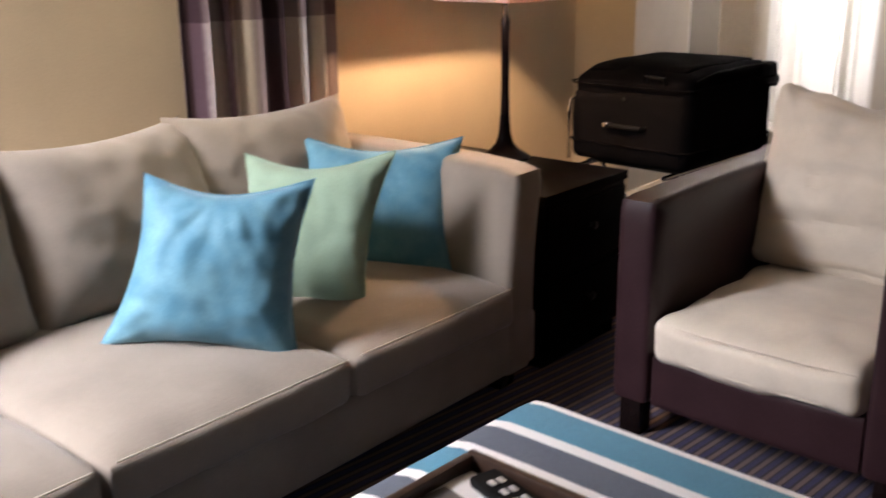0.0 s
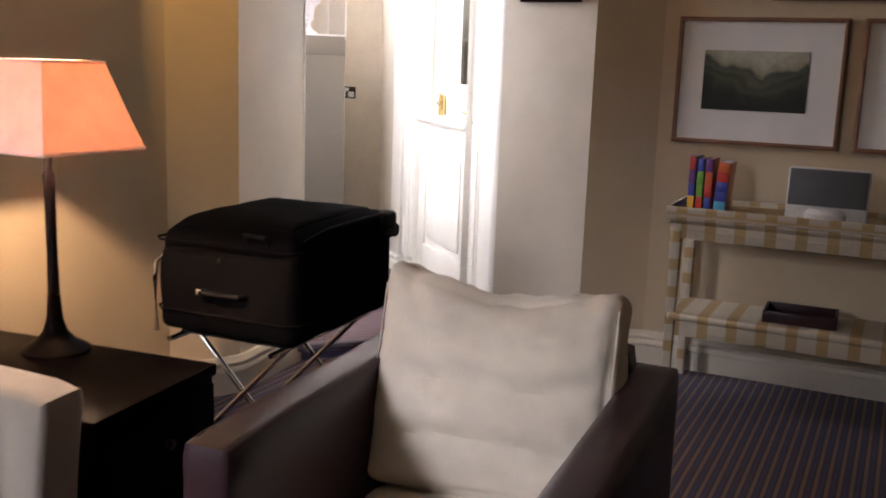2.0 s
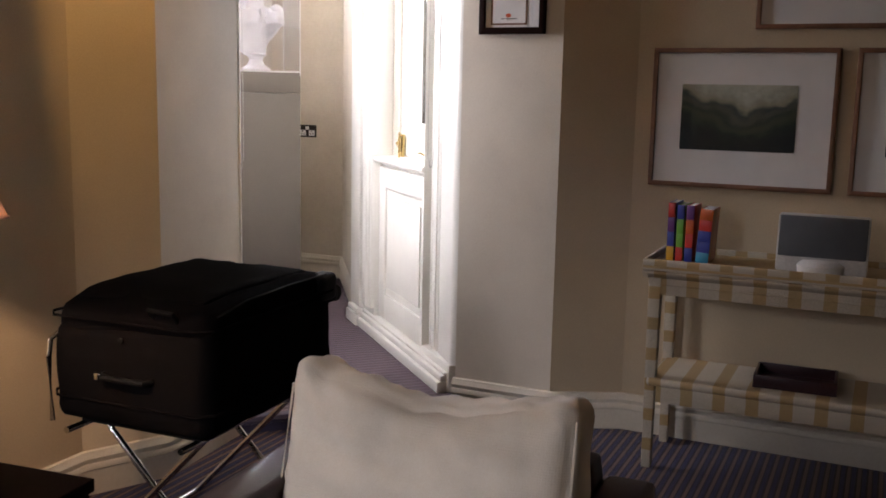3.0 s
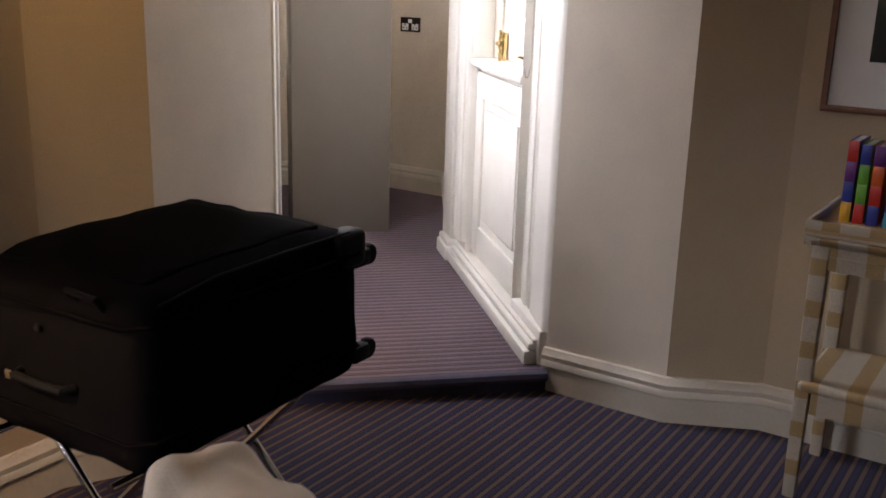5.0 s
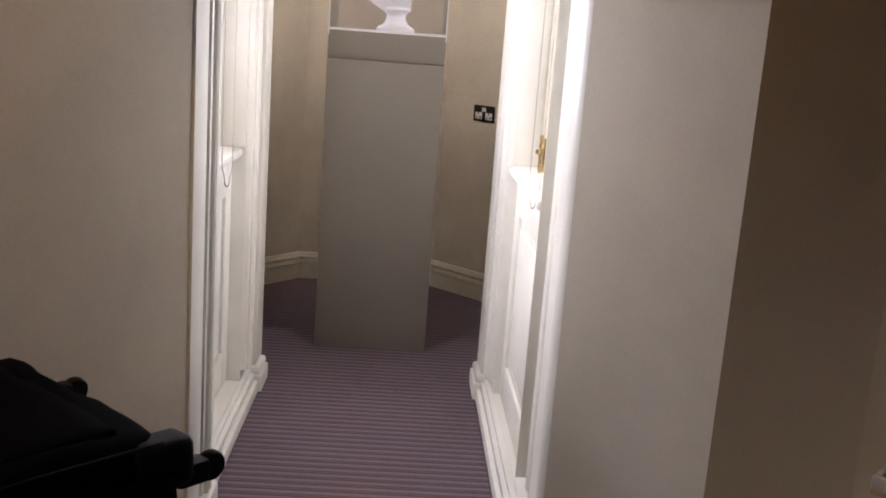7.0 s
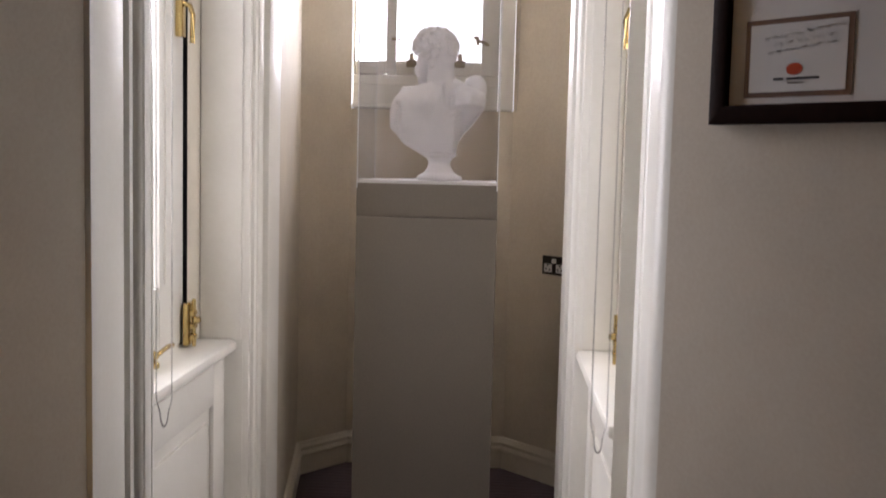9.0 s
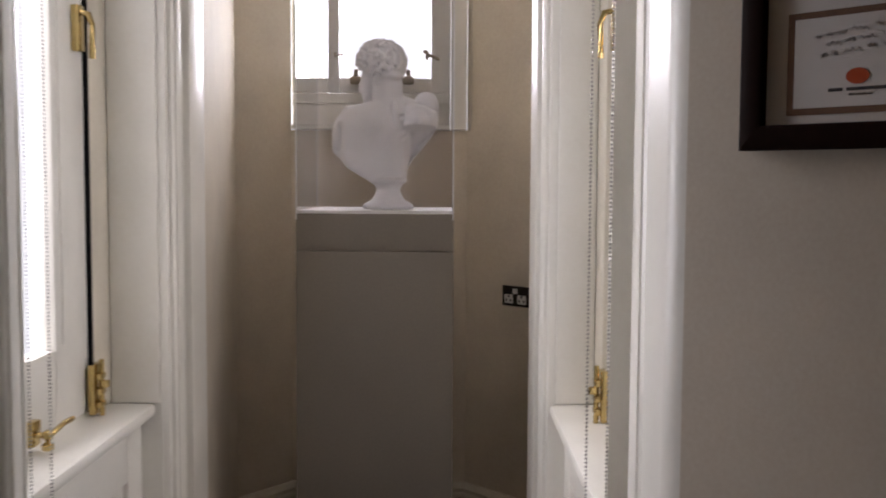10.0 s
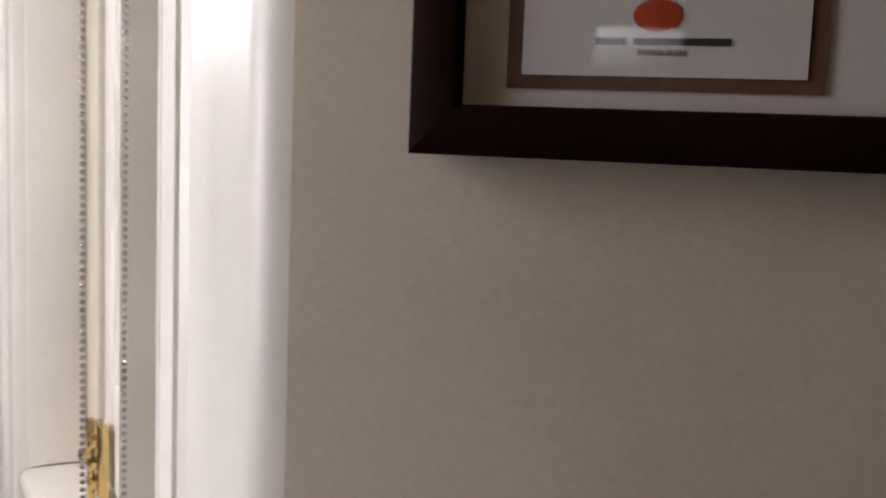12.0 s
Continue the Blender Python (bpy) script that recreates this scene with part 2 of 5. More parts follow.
def box(bm, x0, y0, z0, x1, y1, z1, r=0.0, seg=2, m=None):
    g = bmesh.ops.create_cube(bm, size=1)
    vs = g["verts"]
    for v in vs:
        v.co = Vector((x0 + (v.co.x + 0.5) * (x1 - x0), y0 + (v.co.y + 0.5) * (y1 - y0), z0 + (v.co.z + 0.5) * (z1 - z0)))
        if m:
            v.co = m @ v.co
    if r:
        es = list({e for v in vs for e in v.link_edges})
        bmesh.ops.bevel(bm, geom=es, offset=r, segments=seg, profile=0.5, affect="EDGES")
    return bm


def boxed(x0, y0, z0, x1, y1, z1, r=0.0, seg=2, m=None):
    return box(bmesh.new(), x0, y0, z0, x1, y1, z1, r, seg, m)


def tube(bm, pts, r, n=10, cap=True, radii=None):
    pts = [Vector(p) for p in pts]
    rings = []
    for i, p in enumerate(pts):
        d = (pts[min(i + 1, len(pts) - 1)] - pts[max(i - 1, 0)]).normalized()
        q = d.to_track_quat("Z", "Y")
        rr = radii[i] if radii else r
        rings.append([bm.verts.new(p + q @ Vector((rr * math.cos(2 * math.pi * k / n), rr * math.sin(2 * math.pi * k / n), 0))) for k in range(n)])
    for a, b in zip(rings, rings[1:]):
        for k in range(n):
            bm.faces.new((a[k], a[(k + 1) % n], b[(k + 1) % n], b[k]))
    if cap:
        bm.faces.new(rings[0][::-1])
        bm.faces.new(rings[-1])
    return bm


def lathe(bm, profile, n=32, m=None):
    rings = []
    for r, z in profile:
        rings.append([bm.verts.new(Vector((r * math.cos(2 * math.pi * k / n), r * math.sin(2 * math.pi * k / n), z))) for k in range(n)])
    for a, b in zip(rings, rings[1:]):
        for k in range(n):
            bm.faces.new((a[k], a[(k + 1) % n], b[(k + 1) % n], b[k]))
    bm.faces.new(rings[0][::-1])
    bm.faces.new(rings[-1])
    if m:
        bmesh.ops.transform(bm, matrix=m, verts=[v for r in rings for v in r])
    return bm


def sweep(bm, profile, a, b, out, up=(0, 0, 1)):
    """A moulding of the given (outwards, upwards) profile run straight from a to b."""
    a, b, out, up = Vector(a), Vector(b), Vector(out), Vector(up)
    ra = [bm.verts.new(a + out * o + up * z) for o, z in profile]
    rb = [bm.verts.new(b + out * o + up * z) for o, z in profile]
    k = len(profile)
    for i in range(k):
        bm.faces.new((ra[i], ra[(i + 1) % k], rb[(i + 1) % k], rb[i]))
    bm.faces.new(ra[::-1])
    bm.faces.new(rb)
    return bm


def run(bm, profile, path, side=1):
    """A moulding carried round a plan line with mitred corners; side +1 puts it on the left of the way."""
    pts = [Vector((*p, 0)) for p in path]
    norms = []
    for p, q in zip(pts, pts[1:]):
        d = (q - p).normalized()
        norms.append(Vector((-d.y, d.x, 0)) * side)
    rings = []
    for i, p in enumerate(pts):
        if i == 0:
            o = norms[0]
        elif i == len(pts) - 1:
            o = norms[-1]
        else:
            h = (norms[i - 1] + norms[i]).normalized()
            o = h / max(0.3, h.dot(norms[i]))
        rings.append([bm.verts.new(p + o * u + Vector((0, 0, z))) for u, z in profile])
    k = len(profile)
    for a, b in zip(rings, rings[1:]):
        for i in range(k):
            bm.faces.new((a[i], a[(i + 1) % k], b[(i + 1) % k], b[i]))
    bm.faces.new(rings[0][::-1])
    bm.faces.new(rings[-1])
    return bm


def wall(name, p, q, z0, z1, thick, openings=(), material=None, label=""):
    """A wall from p to q in plan, thick to the right of the way; openings: (start, end, bottom, top) along it."""
    p, q = Vector((*p, 0)), Vector((*q, 0))
    d = (q - p)
    length = d.length
    d.normalize()
    out = Vector((d.y, -d.x, 0))
    m = Matrix(((d.x, out.x, 0, p.x), (d.y, out.y, 0, p.y), (0, 0, 1, 0), (0, 0, 0, 1)))
    bm = bmesh.new()
    at = 0.0
    for a, b, lo, hi in sorted(openings):
        if a > at:
            box(bm, at, 0, z0, a, thick, z1, m=m)
        if lo > z0:
            box(bm, a, 0, z0, b, thick, lo, m=m)
        if hi < z1:
            box(bm, a, 0, hi, b, thick, z1, m=m)
        at = b
    if at < length:
        box(bm, at, 0, z0, length, thick, z1, m=m)
    return tagged(finish(name, bm, material or WALL, smooth=False), label, "wall", kind="structure")


def pad(w, h, d, n=26, power=2.4, pinch=0.06, wrinkle=0.006, seed=0.0, sag=0.0):
    """A stuffed cushion in the XZ plane, thick along Y, thin at its rim, with drawn-in sides and creases."""
    bm = bmesh.new()
    sides = []
    for s in (1, -1):
        grid = []
        for j in range(n + 1):
            row = []
            for i in range(n + 1):
                u, v = 2 * i / n - 1, 2 * j / n - 1
                t = max(0.0, (1 - abs(u) ** power)) ** 0.55 * max(0.0, (1 - abs(v) ** power)) ** 0.55
                x = w / 2 * u * (1 - pinch * (1 - v * v) * abs(u) ** 3)
                z = h / 2 * v * (1 - pinch * (1 - u * u) * abs(v) ** 3)
                z -= sag * max(0.0, v) * (1 - u * u)
                y = s * d / 2 * t
                if t > 0.001:
                    q = Vector((x * 9 + seed, z * 9, s * 3 + seed))
                    y += s * wrinkle * noise.noise(q) * (0.3 + t) + s * wrinkle * 0.5 * noise.noise(q * 2.7)
                    y -= s * wrinkle * 1.1 * max(0.0, 0.22 - abs(noise.noise(Vector((x * 5 + z * 3 + seed, z * 9 - x * 4, seed))))) * 4 * (1 - t) ** 0.5
                row.append(bm.verts.new((x, y, z)))
            grid.append(row)
        sides.append(grid)
        for j in range(n):
            for i in range(n):
                f = (grid[j][i], grid[j][i + 1], grid[j + 1][i + 1], grid[j + 1][i])
                bm.faces.new(f if s < 0 else f[::-1])
    bmesh.ops.remove_doubles(bm, verts=bm.verts, dist=0.0006)
    return bm


def block(x0, y0, z0, x1, y1, z1, r=0.03, puff=(0, 0, 0), n=10, wrinkle=0.0, seed=0.0):
    """An upholstered block: rounded edges, faces that swell by puff, soft creases."""
    bm = bmesh.new()
    bmesh.ops.create_cube(bm, size=2)
    bmesh.ops.subdivide_edges(bm, edges=bm.edges, cuts=n, use_grid_fill=True)
    h = Vector(((x1 - x0) / 2, (y1 - y0) / 2, (z1 - z0) / 2))
    c = Vector(((x1 + x0) / 2, (y1 + y0) / 2, (z1 + z0) / 2))
    for v in bm.verts:
        u = v.co.copy()
        p = Vector([math.copysign(abs(a) ** 0.72, a) * b for a, b in zip(u, h)])
        core = Vector([max(-b + r, min(b - r, a)) for a, b in zip(p, h)])
        off = p - core
        if off.length > 1e-6:
            off = off.normalized() * r
            p = core + off
        for k in range(3):
            a, b = (k + 1) % 3, (k + 2) % 3
            if abs(u[k]) > 0.99:
                p[k] += math.copysign(puff[k] * (1 - u[a] ** 2) * (1 - u[b] ** 2), u[k])
        if wrinkle:
            p += off.normalized() * wrinkle * noise.noise((p + c) * 11 + Vector((seed, seed, 0))) if off.length > 1e-6 else Vector()
            p.z += wrinkle * 0.6 * noise.noise((p + c) * 8 + Vector((seed, 0, 5)))
        v.co = p + c
    return bm

# ---- structure ----
CEIL_Z = 2.75
FLOOR_T = 0.072
room = [(5.2, 1.13), (2.655, 3.675), (2.37, 3.77), (2.05, 4.09), (1.095, 4.03), (0.80, 3.735), (0.55, 3.61), (-2.45, 0.61), (1.115, -2.955)]


def slab(name, outline, z0, z1, material, label, category):
    bm = bmesh.new()
    lo = [bm.verts.new((x, y, z0)) for x, y in outline]
    hi = [bm.verts.new((x, y, z1)) for x, y in outline]
    bm.faces.new(hi)
    bm.faces.new(lo[::-1])
    k = len(outline)
    for i in range(k):
        bm.faces.new((lo[i], lo[(i + 1) % k], hi[(i + 1) % k], hi[i]))
    return tagged(finish(name, bm, material, smooth=False), label, category, kind="structure")


slab("floor", [(-3.0, 0.6), (1.1, -3.5), (5.8, 1.1), (2.75, 4.15), (0.4, 4.15)], -0.1, 0.0, CARPET, "navy and tan striped fitted carpet of the sitting room", "carpet")
slab("floor_turret", [(2.06, 4.06), (2.06, 5.62), (2.32, 6.85), (1.9, 7.27), (1.05, 7.27), (0.84, 7.0), (1.13, 5.5), (1.13, 4.06)], 0.001, FLOOR_T, CARPET_T, "mauve striped carpet on the raised turret floor", "carpet")
# carpeted nosing of the step
bm = bmesh.new()
nose = [(0.0, 0.0), (0.012, 0.0), (0.012, 0.035), (0.03, 0.042), (0.037, 0.056), (0.03, 0.070), (0.012, 0.0745), (0.0, 0.0745)]
sweep(bm, nose, (1.12, 4.06, 0.001), (2.06, 4.06, 0.001), (0, -1, 0))
tagged(finish("trim_step", bm, NOSING), "dark navy carpeted edge of the low step", "step", kind="structure")

wall("wall_pictures", (5.2, 1.13), (2.655, 3.675), 0, CEIL_Z, 0.15, label="cream papered wall with framed pictures")
wall("wall_return_right", (2.655, 3.675), (2.37, 3.77), 0, CEIL_Z, 0.10, label="cream papered return beside the turret")
wall("wall_chamfer_right", (2.37, 3.77), (2.066, 4.074), 0, CEIL_Z, 0.06, material=WALL_T, label="pale painted slanting wall with a dark picture frame")
wall("wall_jamb_right", (2.058, 4.125), (2.092, 4.466), 0, CEIL_Z, 0.20, material=GLOSS, label="painted jamb at the turret's entrance, whitened for window light")
wall("wall_turret_right", (2.045, 4.467), (2.045, 5.62), 0, CEIL_Z, 0.26, [(0.003, 0.803, 0.16, 2.45)], GLOSS, "white painted panelled wall round a side window")
wall("wall_bay_right", (2.045, 5.62), (2.27, 6.83), 0, CEIL_Z, 0.20, material=WALL_B, label="pale painted turret wall")
wall("wall_slant_right", (2.27, 6.83), (1.86, 7.24), 0, CEIL_Z, 0.20, material=WALL_B, label="pale painted slanting turret wall with a socket")
wall("wall_back", (1.86, 7.24), (1.085, 7.24), 0, CEIL_Z, 0.30, [(0.0, 0.775, 1.80, 2.74)], WALL_B, "pale painted wall below the far window")
wall("wall_slant_left", (1.085, 7.24), (0.89, 7.0), 0, CEIL_Z, 0.20, material=WALL_B, label="pale painted slanting turret wall")
wall("wall_bay_left", (0.89, 7.0), (1.095, 5.54), 0, CEIL_Z, 0.20, material=WALL_B, label="pale painted turret wall")
wall("wall_turret_left", (1.095, 5.54), (1.095, 4.085), 0, CEIL_Z, 0.30, [(0.29, 1.195, 0.16, 2.45)], GLOSS, "white painted panelled wall round a side window")
wall("wall_chamfer_left", (1.15, 4.085), (0.825, 3.70), 0, CEIL_Z, 0.06, material=WALL_T, label="pale painted slanting wall beside the turret")
wall("wall_return_left", (0.825, 3.70), (0.55, 3.61), 0, CEIL_Z, 0.10, label="cream papered return beside the turret")
wall("wall_sofa", (0.55, 3.61), (-2.45, 0.61), 0, CEIL_Z, 0.15, label="cream papered wall behind the sofa")
wall("wall_rear", (-2.45, 0.61), (1.115, -2.955), 0, CEIL_Z, 0.2, [(0.08, 0.64, 0.7, 2.4)], label="cream papered wall with an unseen tall window")
wall("wall_side", (1.115, -2.955), (5.2, 1.13), 0, CEIL_Z, 0.2, label="plain cream papered wall")
slab("ceiling", [(-3.0, 0.6), (1.1, -3.5), (5.8, 1.1), (2.75, 4.25), (2.7, 7.6), (0.4, 7.6), (0.4, 4.15)], CEIL_Z, CEIL_Z + 0.12, CEIL, "plain white painted ceiling", "ceiling")

# skirting boards with a moulded top
SK = [(0, 0), (0.018, 0), (0.018, 0.085), (0.024, 0.09), (0.024, 0.105), (0.019, 0.112), (0.022, 0.128), (0.014, 0.140), (0.010, 0.150), (0, 0.153)]
SK_T = [(u, z + FLOOR_T) for u, z in SK]
for name, path, prof in (
    ("baseboard", [(5.2, 1.13), (2.655, 3.675), (2.37, 3.77), (2.06, 4.08)], SK),
    ("baseboard", [(1.14, 4.073), (0.825, 3.70), (0.55, 3.61), (-2.45, 0.61), (1.115, -2.955), (5.2, 1.13)], SK),
    ("baseboard", [(2.06, 5.66), (2.27, 6.83), (1.86, 7.24), (1.085, 7.24), (0.89, 7.0), (1.085, 5.60)], SK_T),
):
    tagged(finish(name, run(bmesh.new(), prof, path, 1), CREAM), "cream painted moulded skirting board", "skirting board", kind="structure")


def turret_window(side):
    """Joinery of one side window: casings, panel, sill, casement. side +1 on the right, -1 on the left."""
    right = side > 0
    face = 2.045 if right else 1.095
    du = 0.04 if right else 0.065
    pn = -0.055 if right else 0.055
    near0, near1, near2 = (4.09, 4.295, 4.468) if right else (4.085, 4.23, 4.343)
    far1, far2 = (5.272, 5.62) if right else (5.252, 5.54)
    dy = 0.0 if right else -0.02

    def bx(bm, u0, y0, z0, u1, y1, z1, r=0.0):
        a, b = sorted((face + side * u0, face + side * u1))
        return box(bm, a, y0, z0, b, y1, z1, r, 2)

    def at(u, y, z):
        return (face + side * u, y, z)

    def flutes(y0, y1, proud, z0, z1, lift=0.0):
        bm = bmesh.new()
        w = y1 - y0
        steps = ((0.0, 0.1), (0.02, 0.52), (0.08, 0.62), (0.10, 0.34), (0.14, 0.34), (0.16, 0.84), (0.21, 1.0), (0.27, 0.90), (0.30, 0.40), (0.35, 0.38), (0.38, 0.92), (0.46, 1.04),
                 (0.60, 0.98), (0.64, 0.42), (0.70, 0.38), (0.74, 0.85), (0.84, 0.80), (0.88, 0.45), (1.0, 0.40))
        prof = [(0, 0)] + [(a * w, proud * b) for a, b in steps] + [(w, 0)]
        lo = [bm.verts.new((face - side * (p + lift if p else min(0.0, lift)), y0 + s, z0)) for s, p in prof]
        hi = [bm.verts.new((face - side * (p + lift if p else min(0.0, lift)), y0 + s, z1)) for s, p in prof]
        k = len(prof)
        for i in range(k):
            bm.faces.new((lo[i], lo[(i + 1) % k], hi[(i + 1) % k], hi[i]))
        bm.faces.new(lo[::-1])
        bm.faces.new(hi)
        return bm

    word = "right" if right else "left"
    skirt0 = near0 + (0.022 if right else 0.012)
    win = thing("window_side_" + word, Matrix(), "white painted casement window in a panelled turret recess, brass bolts", "window", kind="structure")
    base = FLOOR_T + 0.13
    part("near_casing", flutes(near1, near2, 0.034 if right else 0.030, base, CEIL_Z, pn), GLOSS, win)
    if right:
        # wraps round the slanting wall's edge, a little proud; white for the window's light
        bm = bmesh.new()
        p0, p1, p2 = Vector((2.067, 4.073)), Vector((2.0475, 4.0925)), Vector((2.0505, 4.112))
        plan = [(2.064, near1 - 0.002)] + [tuple(p2 * (1 - f) ** 2 + p1 * 2 * f * (1 - f) + p0 * f * f) for f in (k / 7 for k in range(8))] + [(2.085, 4.10), (2.085, near1 - 0.002)]
        k = len(plan)
        lo, hi = ([bm.verts.new((x, y, z)) for x, y in plan] for z in (base, CEIL_Z))
        for i in range(k):
            bm.faces.new((lo[i], lo[(i + 1) % k], hi[(i + 1) % k], hi[i]))
        bm.faces.new(lo[::-1])
        bm.faces.new(hi)
        part("jamb_casing", bm, GLOSS, win)
    else:
        # plaster corner, its white standing for light from the windows
        part("jamb_casing", bx(bmesh.new(), -pn - 0.012, near0, base, 0.0, near1 - 0.002, CEIL_Z, 0.014), GLOSS, win)
    fw = far1 + (far2 - far1) * 0.5
    part("far_casing", flutes(far1, fw, 0.030, base, CEIL_Z), GLOSS, win)
    part("far_post", bx(bmesh.new(), -0.036, fw + 0.002, FLOOR_T + 0.10, 0.02, far2 + 0.004, CEIL_Z, 0.006), GLOSS, win)
    bm = bmesh.new()
    bx(bm, -0.062, fw - 0.02, FLOOR_T, 0.02, far2 + 0.012, FLOOR_T + 0.065, 0.005)
    bx(bm, -0.054, fw - 0.012, FLOOR_T + 0.0645, 0.02, far2 + 0.008, FLOOR_T + 0.098, 0.012)
    part("far_plinth_block", bm, GLOSS, win)
    bm = bmesh.new()
    bx(bm, -0.050, skirt0, FLOOR_T, 0.0, fw - 0.021, FLOOR_T + 0.050, 0.006)
    bx(bm, -0.036, skirt0, FLOOR_T + 0.0495, 0.0, fw - 0.021, FLOOR_T + 0.080, 0.010)
    bx(bm, -0.020, skirt0, FLOOR_T + 0.0795, 0.0, fw - 0.021, FLOOR_T + 0.094, 0.005)
    part("skirting", bm, GLOSS, win)
    part("near_plinth_block", bx(bmesh.new(), -0.004 if right else -pn - 0.040, near0 + 0.004, FLOOR_T + 0.0005, 0.05 if right else 0.0, near2, base - 0.001, 0.010), GLOSS, win)
    # panelled board below the sill
    y0, y1 = near2 + 0.004, far1 - 0.004
    part("recess_board", bx(bmesh.new(), du, y0, 0.162, du + 0.05, y1, 1.002), GLOSS, win)
    bm = bmesh.new()
    for a, b, c, d in ((y0, y0 + 0.10, 0.165, 0.98), (y1 - 0.10, y1, 0.165, 0.98), (y0 + 0.10, y1 - 0.10, 0.165, 0.30), (y0 + 0.10, y1 - 0.10, 0.87, 0.98)):
        bx(bm, du - 0.014, a, c, du - 0.0005, b, d, 0.003)
    part("panel_frame", bm, GLOSS, win)
    part("panel", bx(bmesh.new(), du - 0.010, y0 + 0.14, 0.34, du - 0.0005, y1 - 0.14, 0.83, 0.008), GLOSS, win)
    part("window_sill", bx(bmesh.new(), du - 0.052, y0, 1.003, du + 0.14, y1, 1.035, 0.012), GLOSS, win)
    # lining boards of the recess sides
    part("reveal", bx(bmesh.new(), 0.002, y1 - 0.010, 1.036, du + 0.054, y1, 2.448, 0.004), GLOSS, win)
    # fixed frame
    bm = bmesh.new()
    bx(bm, du + 0.055, y0, 1.036, du + 0.135, y0 + 0.06, 2.448, 0.004)
    bx(bm, du + 0.055, 5.15 + dy, 1.036, du + 0.135, y1, 2.448, 0.004)
    bx(bm, du + 0.055, y0 + 0.06, 2.39, du + 0.135, 5.15 + dy, 2.448, 0.004)
    part("window_frame", bm, CREAM, win)
    # casement, a hair's breadth from the frame
    c0, c1 = y0 + 0.065, 5.143 + dy
    ws = 0.07 if right else 0.18
    bm = bmesh.new()
    bx(bm, du + 0.064, c0, 1.045, du + 0.112, c0 + 0.07, 2.385, 0.005)
    bx(bm, du + 0.064, c1 - ws, 1.045, du + 0.112, c1, 2.385, 0.005)
    if not right:
        bx(bm, du + 0.058, c1 - ws + 0.030, 1.22, du + 0.066, c1 - ws + 0.042, 2.30, 0.003)
    bx(bm, du + 0.0645, c0 + 0.07, 1.045, du + 0.112, c1 - ws, 1.215, 0.005)
    bx(bm, du + 0.0645, c0 + 0.07, 2.30, du + 0.112, c1 - ws, 2.385, 0.005)
    cas = part("casement", bm, GLOSS, win)
    if not right:
        # dark strip put in for the shade between casement and frame
        part("seal", bx(bmesh.new(), du + 0.0548, c1 + 0.003, 1.040, du + 0.075, c1 + 0.0065, 2.386, 0.001), RUBBER, cas, "dark strip drawn for the shade in the casement gap")
    p = part("pane", bx(bmesh.new(), du + 0.086, c0 + 0.065, 1.21, du + 0.092, c1 - ws + 0.005, 2.305), GLASS, cas)
    p.visible_shadow = False
    # brass bolt at the foot of the casement, handle higher up, catch on the rail
    yb = (5.075 if right else 5.115)
    bm = bmesh.new()
    bx(bm, du + 0.040, yb - 0.024, 1.040, du + 0.055, yb + 0.026, 1.155, 0.003)
    for zz in (1.055, 1.085, 1.12):
        bx(bm, du + 0.026, yb - 0.016, zz, du + 0.042, yb + 0.017, zz + 0.014, 0.003)
    tube(bm, [at(du + 0.032, yb, 1.036), at(du + 0.032, yb, 1.165)], 0.006)
    bx(bm, du + 0.014, yb - 0.008, 1.10, du + 0.034, yb + 0.009, 1.117, 0.004)
    part("bolt", bm, BRASS, cas, "polished brass barrel bolt")
    bm = bmesh.new()
    bx(bm, du + 0.044, yb - 0.062, 1.85, du + 0.064, yb - 0.030, 1.95, 0.004)
    tube(bm, [at(du + 0.05, yb - 0.05, 1.935), at(du + 0.028, yb - 0.05, 1.93), at(du + 0.020, yb - 0.05, 1.905), at(du + 0.024, yb - 0.045, 1.835)], 0.007)
    part("handle", bm, BRASS, cas, "polished brass casement handle")
    bm = bmesh.new()
    yc = c0 + 0.09 if right else 4.80
    bx(bm, du + 0.046, yc - 0.02, 1.050, du + 0.065, yc + 0.02, 1.100, 0.003)
    tube(bm, [at(du + 0.05, yc, 1.070), at(du + 0.022, yc + 0.01, 1.072), at(du + 0.016, yc + 0.06, 1.082), at(du + 0.020, yc + 0.11, 1.078)], 0.006)
    lathe(bm, [(0.002, 0), (0.011, 0.004), (0.012, 0.014), (0.004, 0.020), (0.010, 0.028), (0.008, 0.040), (0.002, 0.044)], 12, Matrix.Translation(at(du + 0.024, yc - 0.004, 1.040)))
    part("catch", bm, BRASS, cas, "polished brass casement catch")
    return win


turret_window(1)
turret_window(-1)

# far window above the plinth
win = thing("window_far", pose(0, -0.085, 0), "white painted far window with a small side light", "window", kind="structure")
bm = bmesh.new()
for a, b, c, d in ((1.085, 1.10, 1.965, 2.74), (1.246, 1.295, 1.965, 2.74), (1.70, 1.785, 1.965, 2.74), (1.10, 1.246, 1.965, 2.03), (1.295, 1.70, 1.965, 2.03), (1.10, 1.70, 2.68, 2.74)):
    box(bm, a, 7.34, c, b, 7.40, d, 0.006)
part("window_frame", bm, GLOSS, win)
part("frame_lining", boxed(1.787, 7.30, 1.803, 1.858, 7.42, 2.738, 0.006), GLOSS, win)
part("apron", boxed(1.087, 7.345, 1.803, 1.785, 7.40, 1.963, 0.004), GLOSS, win)
part("window_sill", boxed(1.087, 7.300, 1.802, 1.785, 7.344, 1.822, 0.006), GLOSS, win)
